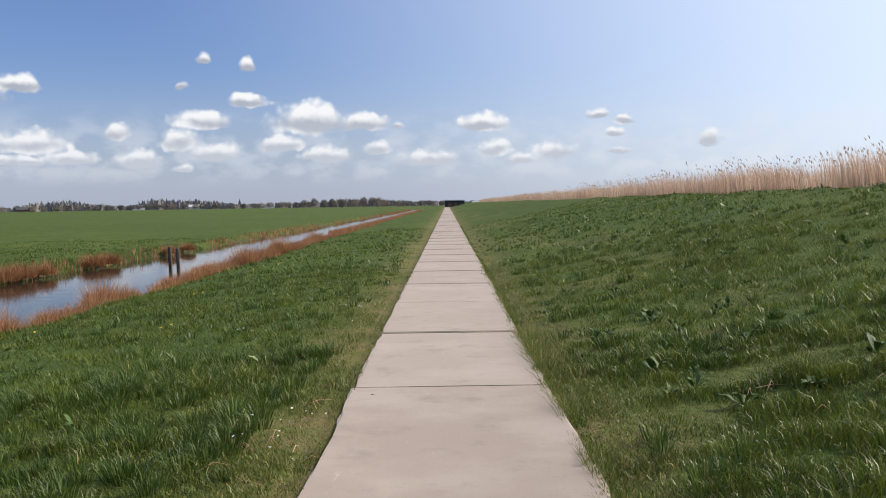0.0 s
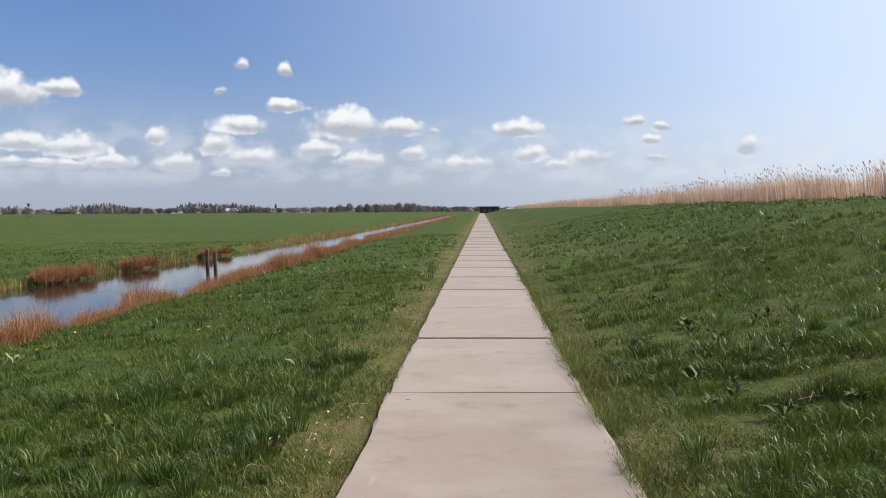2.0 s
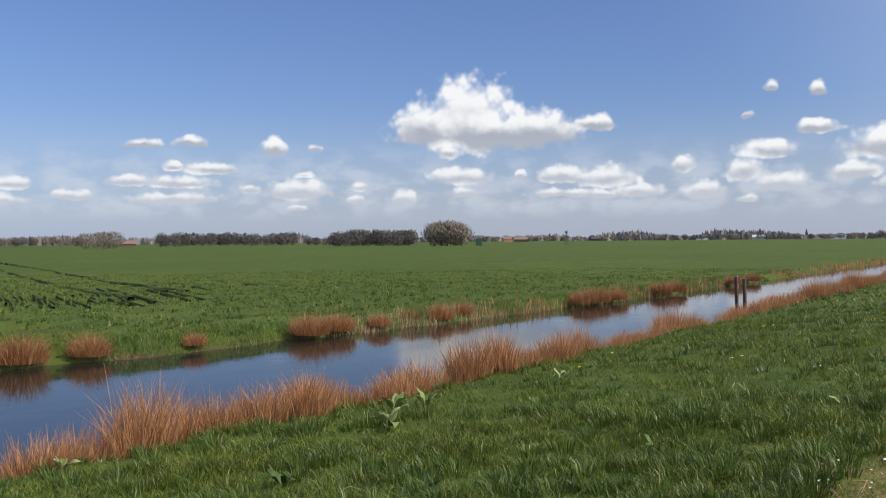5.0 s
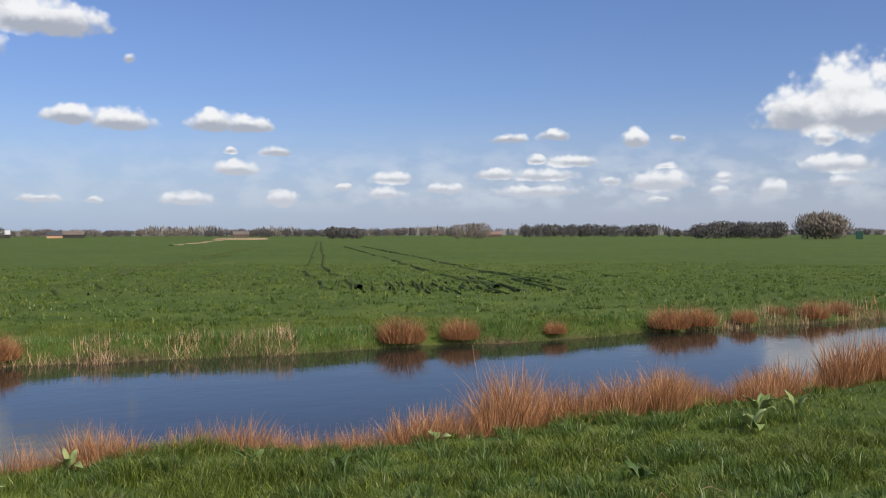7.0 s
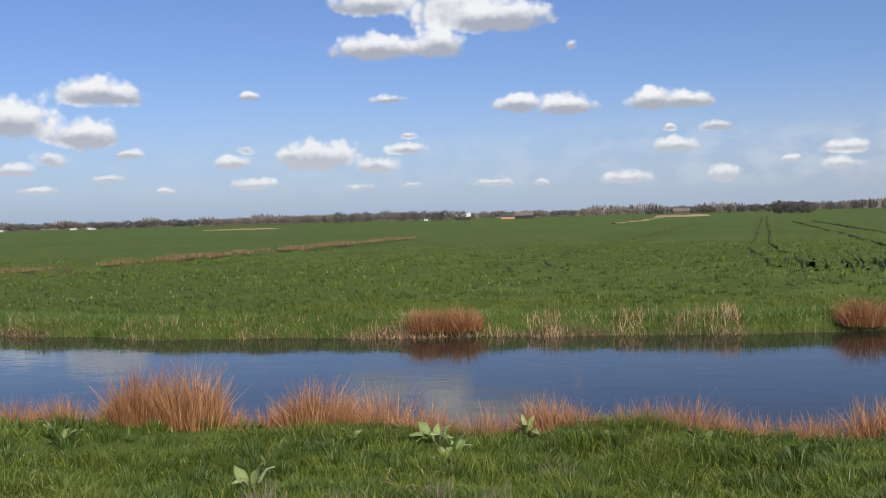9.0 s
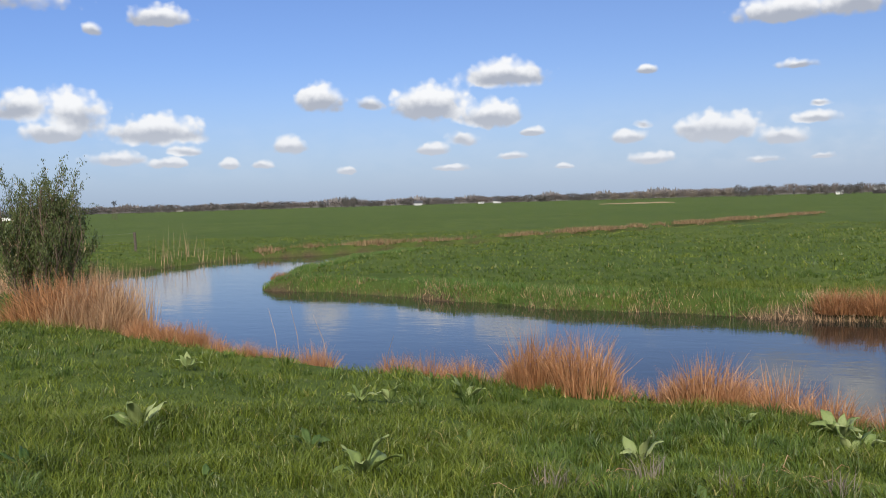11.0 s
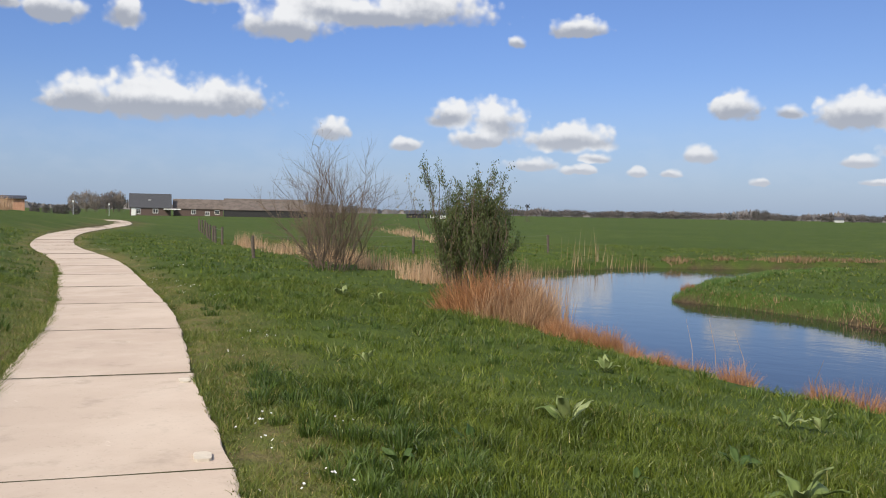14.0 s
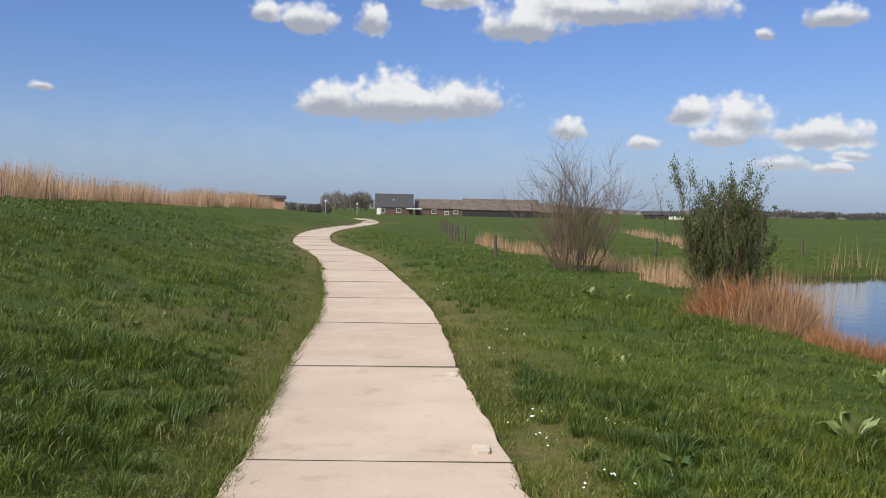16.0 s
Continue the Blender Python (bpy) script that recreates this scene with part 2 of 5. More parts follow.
wl.new(background.outputs[0], out.inputs[0])

sun_data = bpy.data.lights.new("sun", "SUN")
sun_data.energy, sun_data.angle, sun_data.color = 4.7, radians(0.53), (1.0, 0.90, 0.75)
sun = new("sun", sun_data)
_b, _h = radians(SUN_BEARING), radians(SUN_HEIGHT)
SUN_WAY = Vector((-math.sin(_b) * math.cos(_h), math.cos(_b) * math.cos(_h), math.sin(_h)))
sun.matrix_world = look(SUN_WAY * 100, (0, 0, 0))


# ---- materials ----
class Stuff:
    """A node material under construction."""

    def __init__(self, name, rough=0.7, metal=0.0, spec=0.5):
        self.mat = bpy.data.materials.new(name)
        self.mat.use_nodes = True
        self.n, self.l = self.mat.node_tree.nodes, self.mat.node_tree.links
        self.shader = self.n["Principled BSDF"]
        self.shader.inputs["Roughness"].default_value = rough
        self.shader.inputs["Metallic"].default_value = metal
        self.shader.inputs["Specular IOR Level"].default_value = spec
        self.where = self.n.new("ShaderNodeTexCoord").outputs["Object"]

    def place(self):
        g = self.n.new("ShaderNodeNewGeometry")
        return g.outputs["Position"]

    def noise(self, scale, detail=4, rough=0.6, vec=None, squeeze=None):
        vec = vec or self.where
        if squeeze:
            m = self.n.new("ShaderNodeVectorMath")
            m.operation = "MULTIPLY"
            self.l.new(vec, m.inputs[0])
            m.inputs[1].default_value = squeeze
            vec = m.outputs[0]
        t = self.n.new("ShaderNodeTexNoise")
        self.l.new(vec, t.inputs["Vector"])
        t.inputs["Scale"].default_value, t.inputs["Detail"].default_value, t.inputs["Roughness"].default_value = scale, detail, rough
        return t.outputs["Fac"]

    def ramp(self, fac, lo, hi):
        m = self.n.new("ShaderNodeMapRange")
        m.interpolation_type = "SMOOTHSTEP"
        self.l.new(fac, m.inputs[0])
        m.inputs[1].default_value, m.inputs[2].default_value = lo, hi
        return m.outputs[0]

    def mix(self, fac, a, b, how="MIX"):
        m = self.n.new("ShaderNodeMix")
        m.data_type, m.blend_type = "RGBA", how
        for k, v in ((0, fac), (6, a), (7, b)):
            if isinstance(v, (int, float)):
                m.inputs[k].default_value = v
            elif isinstance(v, tuple):
                m.inputs[k].default_value = (*v, 1)
            else:
                self.l.new(v, m.inputs[k])
        return m.outputs[2]

    def times(self, a, b):
        m = self.n.new("ShaderNodeMath")
        m.operation = "MULTIPLY"
        for k, v in enumerate((a, b)):
            if isinstance(v, (int, float)):
                m.inputs[k].default_value = v
            else:
                self.l.new(v, m.inputs[k])
        return m.outputs[0]

    def island(self):
        return self.n.new("ShaderNodeNewGeometry").outputs["Random Per Island"]

    def each(self):
        return self.n.new("ShaderNodeObjectInfo").outputs["Random"]

    def attribute(self, name):
        a = self.n.new("ShaderNodeAttribute")
        a.attribute_name = name
        return a.outputs["Fac"]

    def colour(self, c):
        if isinstance(c, tuple):
            self.shader.inputs["Base Color"].default_value = (*c, 1)
        else:
            self.l.new(c, self.shader.inputs["Base Color"])
        return self

    def bump(self, fac, strength=0.3, far=0.02):
        b = self.n.new("ShaderNodeBump")
        self.l.new(fac, b.inputs["Height"])
        b.inputs["Strength"].default_value, b.inputs["Distance"].default_value = strength, far
        self.l.new(b.outputs[0], self.shader.inputs["Normal"])
        return self

    def leafy(self, share, c):
        """Lets part of the light through, as a thin leaf does."""
        t = self.n.new("ShaderNodeBsdfTranslucent")
        if isinstance(c, tuple):
            t.inputs[0].default_value = (*c, 1)
        else:
            self.l.new(c, t.inputs[0])
        m = self.n.new("ShaderNodeMixShader")
        m.inputs[0].default_value = share
        self.l.new(self.shader.outputs[0], m.inputs[1]), self.l.new(t.outputs[0], m.inputs[2])
        self.l.new(m.outputs[0], self.n["Material Output"].inputs[0])
        return self


def make_grass(name, dark, light, dry, dry_share):
    s = Stuff(name, rough=0.42, spec=0.35)
    wide = s.ramp(s.noise(0.35, 3, vec=s.place()), 0.35, 0.65)
    near = s.ramp(s.noise(2.2, 3, vec=s.place()), 0.35, 0.65)
    c = s.mix(s.island(), dark, light)
    c = s.mix(s.times(wide, 0.4), c, light)
    c = s.mix(s.times(near, 0.5), c, dark)
    c = s.mix(s.times(s.ramp(s.island(), 1 - dry_share, 1.0), 0.85), c, dry)
    return s.colour(c).leafy(0.28, c).mat


MAT_GRASS = make_grass("grass", (0.036, 0.064, 0.008), (0.198, 0.243, 0.032), (0.38, 0.32, 0.12), 0.05)
MAT_TUFT = make_grass("tuft_grass", (0.026, 0.054, 0.008), (0.135, 0.198, 0.036), (0.36, 0.31, 0.12), 0.03)
MAT_VERGE = make_grass("verge_grass", (0.075, 0.105, 0.016), (0.20, 0.225, 0.046), (0.42, 0.32, 0.14), 0.16)
MAT_SEDGE = make_grass("bank_grass", (0.050, 0.115, 0.018), (0.150, 0.235, 0.055), (0.46, 0.37, 0.18), 0.16)


def make_straw(name, dark, light, share=0.25):
    s = Stuff(name, rough=0.6, spec=0.3)
    c = s.mix(s.island(), dark, light)
    c = s.mix(s.times(s.ramp(s.noise(1.2, 3, vec=s.place()), 0.35, 0.7), 0.5), c, dark)
    return s.colour(c).leafy(share, c).mat


MAT_RUSH = make_straw("dry_rush", (0.25, 0.110, 0.046), (0.66, 0.37, 0.195))
MAT_RUSH_DARK = make_straw("dark_rush", (0.20, 0.088, 0.036), (0.58, 0.305, 0.145))
MAT_REED = make_straw("dry_reed", (0.48, 0.31, 0.22), (0.84, 0.65, 0.50), 0.4)
MAT_PLUME = make_straw("reed_plume", (0.34, 0.23, 0.17), (0.60, 0.45, 0.35), 0.4)
MAT_PALE = make_straw("pale_reed", (0.36, 0.215, 0.12), (0.74, 0.53, 0.345), 0.35)


def make_ground():
    s = Stuff("turf", rough=0.9, spec=0.15)
    p = s.place()
    big = s.ramp(s.noise(0.05, 4, vec=p), 0.35, 0.65)
    mid = s.ramp(s.noise(0.6, 5, vec=p, squeeze=(1, 1, 0)), 0.35, 0.68)
    small = s.noise(9.0, 4, vec=p)
    c = s.mix(big, (0.066, 0.096, 0.017), (0.088, 0.118, 0.022))
    c = s.mix(s.times(mid, 0.8), c, (0.046, 0.074, 0.014))
    c = s.mix(s.times(s.ramp(small, 0.5, 0.72), 0.45), c, (0.045, 0.072, 0.016))
    streak = s.ramp(s.noise(0.3, 4, vec=p, squeeze=(0.35, 2.2, 1)), 0.55, 0.72)
    c = s.mix(s.times(streak, 0.65), c, (0.058, 0.090, 0.020))
    worn = s.mix(s.ramp(s.noise(3.5, 4, vec=p), 0.35, 0.65), (0.19, 0.145, 0.065), (0.13, 0.135, 0.035))
    c = s.mix(s.attribute("verge"), c, worn)
    mud = s.mix(s.ramp(small, 0.3, 0.7), (0.045, 0.032, 0.018), (0.11, 0.080, 0.045))
    c = s.mix(s.attribute("mud"), c, mud)
    return s.colour(c).bump(s.noise(5.0, 6, 0.7, vec=p), 0.8, 0.12).mat


MAT_GROUND = make_ground()


def make_concrete():
    s = Stuff("concrete", rough=0.85, spec=0.2)
    s.shader.inputs["Diffuse Roughness"].default_value = 0.75
    p = s.place()
    c = s.mix(s.each(), (0.415, 0.330, 0.270), (0.475, 0.388, 0.320))
    c = s.mix(s.times(s.ramp(s.noise(0.9, 5, vec=p), 0.4, 0.7), 0.45), c, (0.57, 0.485, 0.41))
    c = s.mix(s.times(s.ramp(s.noise(2.1, 6, 0.7, vec=p), 0.52, 0.72), 0.5), c, (0.29, 0.24, 0.19))
    c = s.mix(s.times(s.ramp(s.noise(38, 3, vec=p), 0.60, 0.72), 0.45), c, (0.30, 0.255, 0.205))
    c = s.mix(s.times(s.ramp(s.noise(1.6, 6, 0.75, vec=p, squeeze=(4, 1, 1)), 0.63, 0.74), 0.6), c, (0.72, 0.66, 0.58))
    return s.colour(c).bump(s.noise(60, 4, vec=p), 0.25, 0.004).mat


MAT_CONCRETE = make_concrete()


def make_water():
    s = Stuff("water", rough=0.06, spec=0.36)
    s.colour((0.020, 0.019, 0.015))
    s.shader.inputs["IOR"].default_value = 1.33
    p = s.place()
    a = s.noise(1.3, 3, vec=p, squeeze=(1, 0.55, 1))
    b = s.noise(6.0, 3, vec=p, squeeze=(1, 0.6, 1))
    m = s.n.new("ShaderNodeMath")
    s.l.new(a, m.inputs[0]), s.l.new(s.times(b, 0.35), m.inputs[1])
    return s.bump(m.outputs[0], 0.14, 0.03).mat


MAT_WATER = make_water()


def plain(name, c, c2=None, rough=0.7, scale=6.0, spec=0.4, bump=0.15):
    s = Stuff(name, rough=rough, spec=spec)
    f = s.noise(scale, 5, 0.65)
    s.colour(s.mix(s.ramp(f, 0.3, 0.7), c, c2 or tuple(v * 0.7 for v in c)))
    return s.bump(f, bump, 0.02).mat


MAT_BARK = plain("bark", (0.15, 0.115, 0.085), (0.075, 0.055, 0.042), 0.85, 14)
MAT_TWIG = plain("twig_bark", (0.19, 0.14, 0.10), (0.10, 0.070, 0.055), 0.8, 14)
MAT_POST = plain("weathered_post", (0.13, 0.105, 0.085), (0.06, 0.047, 0.038), 0.9, 12)
MAT_WIRE = plain("fence_wire", (0.22, 0.22, 0.21), None, 0.5, 5)


# ---- mesh helpers ----
def tri_mesh(name, verts, tris):
    verts, tris = np.asarray(verts, np.float32), np.asarray(tris, np.int32)
    me = bpy.data.meshes.new(name)
    me.vertices.add(len(verts))
    me.vertices.foreach_set("co", verts.ravel())
    me.loops.add(tris.size)
    me.loops.foreach_set("vertex_index", tris.ravel())
    me.polygons.add(len(tris))
    me.polygons.foreach_set("loop_start", np.arange(len(tris), dtype=np.int32) * 3)
    me.update(calc_edges=True)
    return me


def mesh_ob(name, me, material, parent=None, label=""):
    if material:
        me.materials.clear()
        me.materials.append(material)
    ob = new(name, me)
    ob.parent = parent
    return tagged(ob, label)


def part(name, bm, material, parent=None, label=""):
    me = bpy.data.meshes.new(name)
    bm.to_mesh(me)
    bm.free()
    return mesh_ob(name, me, material, parent, label)


def box(bm, x0, y0, z0, x1, y1, z1, bevel=0.0):
    r = bmesh.ops.create_cube(bm, size=1, matrix=Matrix.Translation(((x0 + x1) / 2, (y0 + y1) / 2, (z0 + z1) / 2)) @ Matrix.Diagonal((x1 - x0, y1 - y0, z1 - z0, 1)))
    if bevel:
        edges = list({e for v in r["verts"] for e in v.link_edges})
        bmesh.ops.bevel(bm, geom=edges, offset=bevel, segments=2, affect="EDGES", profile=0.7)
    return bm


def empty(name, m):
    ob = new(name)
    ob.matrix_basis = m
    return ob


def blades(p, h, w, lean, rng, two=True, wind=(0.0, 0.0)):
    """Leaves of grass at the points p: (vertices, triangles)."""
    n = len(p)
    a = rng.uniform(0, 2 * np.pi, n)
    side = np.stack([np.cos(a), np.sin(a), np.zeros(n)], 1) * (w / 2)[:, None]
    b = rng.uniform(0, 2 * np.pi, n)
    off = np.stack([np.cos(b), np.sin(b), np.zeros(n)], 1) * (lean * h)[:, None] + np.array([*wind, 0]) * h[:, None]
    up = np.zeros((n, 3))
    up[:, 2] = h
    drop = np.zeros((n, 3))
    drop[:, 2] = -0.25 * lean * h
    tip = p + up + off + drop
    base = np.arange(n)[:, None]
    if not two:
        v = np.stack([p - side, p + side, tip], 1).reshape(-1, 3)
        return v, (base * 3 + np.array([[0, 1, 2]])).reshape(-1, 3)
    mid = p + 0.55 * up + 0.30 * off
    v = np.stack([p - side, p + side, mid - side * 0.8, mid + side * 0.8, tip], 1).reshape(-1, 3)
    t = base[:, :, None] * 5 + np.array([[[0, 1, 3], [0, 3, 2], [2, 3, 4]]])
    return v, t.reshape(-1, 3)


def merged(pairs):
    vs, ts, k = [], [], 0
    for v, t in pairs:
        vs.append(v), ts.append(t + k)
        k += len(v)
    return np.concatenate(vs), np.concatenate(ts)


TABLES = {}


def lattice(x, y, cell, seed):
    """Smooth value noise from 0 to 1, by numpy."""
    if seed not in TABLES:
        TABLES[seed] = np.random.RandomState(seed).rand(256, 256)
    r = TABLES[seed]
    u, v = x / cell, y / cell
    i, j = np.floor(u).astype(int), np.floor(v).astype(int)
    fu, fv = u - i, v - j
    fu, fv = fu * fu * (3 - 2 * fu), fv * fv * (3 - 2 * fv)
    g = lambda a, b: r[a % 256, b % 256]
    return (g(i, j) * (1 - fu) + g(i + 1, j) * fu) * (1 - fv) + (g(i, j + 1) * (1 - fu) + g(i + 1, j + 1) * fu) * fv


def step(v, lo, hi):
    t = np.clip((v - lo) / (hi - lo), 0, 1)
    return t * t * (3 - 2 * t)


# ---- plan: path, ditch, dike ----
KNOTS = [(0.3, 395), (0.1, 120), (0.04, 30), (0.01, 8), (0.0, 4.6), (-0.42, 0.3), (-2.25, -4.7), (-2.67, -5.4), (-4.27, -8.38), (-5.88, -11.15),
         (-7.22, -13.65), (-9.45, -18.3), (-12.8, -25.6), (-17.5, -38.0), (-25.7, -53.6), (-44.0, -81.0), (-57.0, -108.0), (-66.0, -133.0), (-76.0, -160.0)]


def spline(knots, every):
    k = [Vector(p) for p in knots]
    k = [k[0] * 2 - k[1]] + k + [k[-1] * 2 - k[-2]]
    pts = []
    for a, b, c, d in zip(k, k[1:], k[2:], k[3:]):
        n = max(2, int((c - b).length / every))
        for i in range(n):
            t = i / n
            m0, m1 = (c - a) * 0.5 * (c - b).length / max((c - a).length * 0.5, 1e-6), (d - b) * 0.5 * (c - b).length / max((d - b).length * 0.5, 1e-6)
            pts.append((2 * t**3 - 3 * t**2 + 1) * b + (t**3 - 2 * t**2 + t) * m0 + (-2 * t**3 + 3 * t**2) * c + (t**3 - t**2) * m1)
    return np.array(pts + [k[-2]])


LINE = spline(KNOTS, 0.5)
LINE = np.concatenate([LINE[:1] + (0, 0), LINE])[1:]
COARSE = np.concatenate([[[0.3, 3000]], spline(KNOTS, 2.5), [[-400, -1200]]])


def nearest(x, y, line):
    """Distance to a line of points and on which side: positive to the east of the path."""
    if x.size < 60:
        a, d = line[:-1], line[1:] - line[:-1]
        ox, oy = x.ravel()[:, None] - a[:, 0], y.ravel()[:, None] - a[:, 1]
        t = np.clip((ox * d[:, 0] + oy * d[:, 1]) / (d**2).sum(1), 0, 1)
        far = np.hypot(ox - t * d[:, 0], oy - t * d[:, 1])
        k = far.argmin(1)
        i = np.arange(len(k))
        return (far[i, k] * np.sign(d[k, 0] * oy[i, k] - d[k, 1] * ox[i, k])).reshape(x.shape)
    best, side = np.full(x.shape, 1e9), np.ones(x.shape)
    # only the stretches of the line that can be nearest to any of the points
    mx, my = (x.min() + x.max()) / 2, (y.min() + y.max()) / 2
    reach = math.hypot(x.max() - mx, y.max() - my)
    a, d = line[:-1], line[1:] - line[:-1]
    t = np.clip(((mx - a[:, 0]) * d[:, 0] + (my - a[:, 1]) * d[:, 1]) / (d**2).sum(1), 0, 1)
    far = np.hypot(mx - a[:, 0] - t * d[:, 0], my - a[:, 1] - t * d[:, 1])
    for k in np.where(far <= far.min() + 2 * reach + 0.1)[0]:
        (ax, ay), (bx, by) = line[k], line[k + 1]
        dx, dy = bx - ax, by - ay
        t = np.clip(((x - ax) * dx + (y - ay) * dy) / (dx * dx + dy * dy), 0, 1)
        ex, ey = x - ax - t * dx, y - ay - t * dy
        d = np.hypot(ex, ey)
        hit = d < best
        best = np.where(hit, d, best)
        side = np.where(hit, np.sign(dx * (y - ay) - dy * (x - ax)), side)
    return best * side


NEAR_SHORE = [(-7.5, 330), (-7.5, 60), (-7.4, 25), (-7.6, 12), (-8.0, 6), (-9.0, 1.2), (-9.8, -0.9), (-11.0, -4.0), (-12.2, -7.0), (-13.4, -9.5)]
BAY = [(-16.5, -12.8), (-20, -16.7), (-24.5, -19.9), (-29.5, -21.7), (-36, -21.3), (-40, -17.6), (-45, -14.4), (-52, -9.7), (-64, -4.0), (-91, 8.4)]
FIELD_SHORE = [(-91.5, 10.2), (-64, -2.2), (-52, -7.6), (-45, -11.6), (-39, -14.0), (-33, -14.9), (-26, -13.7), (-23, -12.4), (-21.7, -8.2), (-19.1, -3.5),
               (-18.5, -0.5), (-17.6, 3), (-16.5, 7), (-15.4, 13), (-14.6, 20), (-14.0, 29), (-13.3, 57), (-12.9, 90), (-12.3, 330)]
RING = NEAR_SHORE + BAY + FIELD_SHORE
WATER_Z = -0.72


def to_water(x, y):
    """Distance to the shore, negative in the water."""
    ring = np.array(RING + RING[:1])
    d = np.abs(nearest(x, y, ring))
    inside = np.zeros(x.shape, bool)
    for (ax, ay), (bx, by) in zip(ring[:-1], ring[1:]):
        cross = (ay > y) != (by > y)
        inside ^= cross & (x < (bx - ax) * (y - ay) / (by - ay if by != ay else 1e-9) + ax)
    return np.where(inside, -d, d)


def bare_at(x, y, s):
    """Worn, thinly grown places on the slope and the verges, 0 to 1."""
    return step(lattice(x, y, 1.3, 27) * 0.6 + lattice(x, y, 0.5, 28) * 0.4, 0.56, 0.70) * np.where(s > 0, 0.75 * step(s, 6.5, 1.2), step(-s, 2.6, 1.1))


def ground_at(x, y, rough=True):
    """Height of the ground; also the distances to the path and to the water."""
    x, y = np.asarray(x, float), np.asarray(y, float)
    s, w = nearest(x, y, COARSE), to_water(x, y)
    top = np.interp(y, [-300, -100, -55, -29, 0], [0.9, 1.0, 1.42, 1.62, 1.80])
    fall = np.clip((s - 13) / 9, 0, 1)
    dike = (0.28 * step(s, 1.2, 10.4) + 0.72 * np.clip((s - 1.0) / 9.6, 0, 1)) * top - fall * fall * 1.9
    berm = -0.42 * step(-s, 1.8, 8.5)
    z = np.where(s > 0, dike, berm)
    bumps = (lattice(x, y, 1.1, 3) - 0.5) * 0.13 + (lattice(x, y, 0.45, 4) - 0.5) * 0.05 + (lattice(x, y, 6.0, 5) - 0.5) * 0.12
    z = z + bumps * step(np.abs(s), 0.9, 2.2) * (1 if rough else 0)
    z = np.where(np.abs(s) < 1.0, z - 0.045, z)
    jag = (lattice(x, y, 1.3, 6) - 0.5) * 0.5
    bank = WATER_Z - 0.03 + np.clip(w + jag, -2, 5) * 0.62
    z = np.where(w < 1.6, np.minimum(z, bank), z)
    return np.maximum(z, -1.5), s, w


# ---- ground ----
def spaced(lo, hi, core_lo, core_hi, fine, grow=1.13):
    mid = list(np.arange(core_lo, core_hi + fine, fine))
    def outward(a, end, sign):
        out_, d = [], fine
        while (end - a) * sign > 0:
            d *= grow
            a += sign * d
            out_.append(a)
        return out_
    return np.array(outward(core_lo, lo, -1)[::-1] + mid + outward(mid[-1], hi, 1))


def build_ground():
    xs, ys = spaced(-3500, 3500, -34, 14, 0.33), spaced(-3500, 3500, -40, 44, 0.36)
    gx, gy = np.meshgrid(xs, ys, indexing="ij")
    z, s, w = ground_at(gx.ravel(), gy.ravel())
    nx, ny = len(xs), len(ys)
    verts = np.stack([gx.ravel(), gy.ravel(), z], 1)
    i, j = np.meshgrid(np.arange(nx - 1), np.arange(ny - 1), indexing="ij")
    a = (i * ny + j).ravel()
    tris = np.concatenate([np.stack([a, a + ny, a + ny + 1], 1), np.stack([a, a + ny + 1, a + 1], 1)])
    me = tri_mesh("ground", verts, tris)
    x, y = gx.ravel(), gy.ravel()
    patch = lattice(x, y, 0.8, 11)
    verge = np.maximum(step(np.abs(s), 1.9, 0.95) * (0.35 + 0.65 * step(patch, 0.25, 0.7)), 0.8 * bare_at(x, y, s))
    mud = np.maximum(step(w + (lattice(x, y, 0.7, 12) - 0.5) * 0.5, 0.30, -0.05), step(np.abs(s), 0.9, 0.75))
    for name, values in (("verge", verge), ("mud", mud)):
        at = me.attributes.new(name, "FLOAT", "POINT")
        at.data.foreach_set("value", values.astype(np.float32))
    me.polygons.foreach_set("use_smooth", np.ones(len(tris), bool))
    ob = mesh_ob("ground", me, MAT_GROUND)
    return tagged(ob, "green polder meadow with a grassy dike slope", "ground", kind="structure")


build_ground()

bm = bmesh.new()
bmesh.ops.create_grid(bm, x_segments=8, y_segments=24, size=1, matrix=Matrix.Translation((-49, 150, WATER_Z)) @ Matrix.Diagonal((44, 181, 1, 1)))
tagged(part("water", bm, MAT_WATER), "dark blue still ditch water with small ripples", "water", kind="structure")


# ---- concrete path of slabs ----
def arc(line):
    return np.concatenate([[0], np.cumsum(np.hypot(*np.diff(line, axis=0).T))])


ARC = arc(LINE)
_eye = int(np.argmin(np.abs(LINE[:, 1] - 8.0) + np.abs(LINE[:, 0]) * 10))
ARC_8 = ARC[_eye] + (LINE[_eye, 1] - 8.0)
HALF_WIDTH, SLAB = 0.855, 3.45


def on_line(a):
    p = np.array([np.interp(a, ARC, LINE[:, 0]), np.interp(a, ARC, LINE[:, 1])])
    q = np.array([np.interp(a + 0.3, ARC, LINE[:, 0]), np.interp(a + 0.3, ARC, LINE[:, 1])]) - np.array([np.interp(a - 0.3, ARC, LINE[:, 0]), np.interp(a - 0.3, ARC, LINE[:, 1])])
    q /= np.hypot(*q)
    return p, q, np.array([-q[1], q[0]])


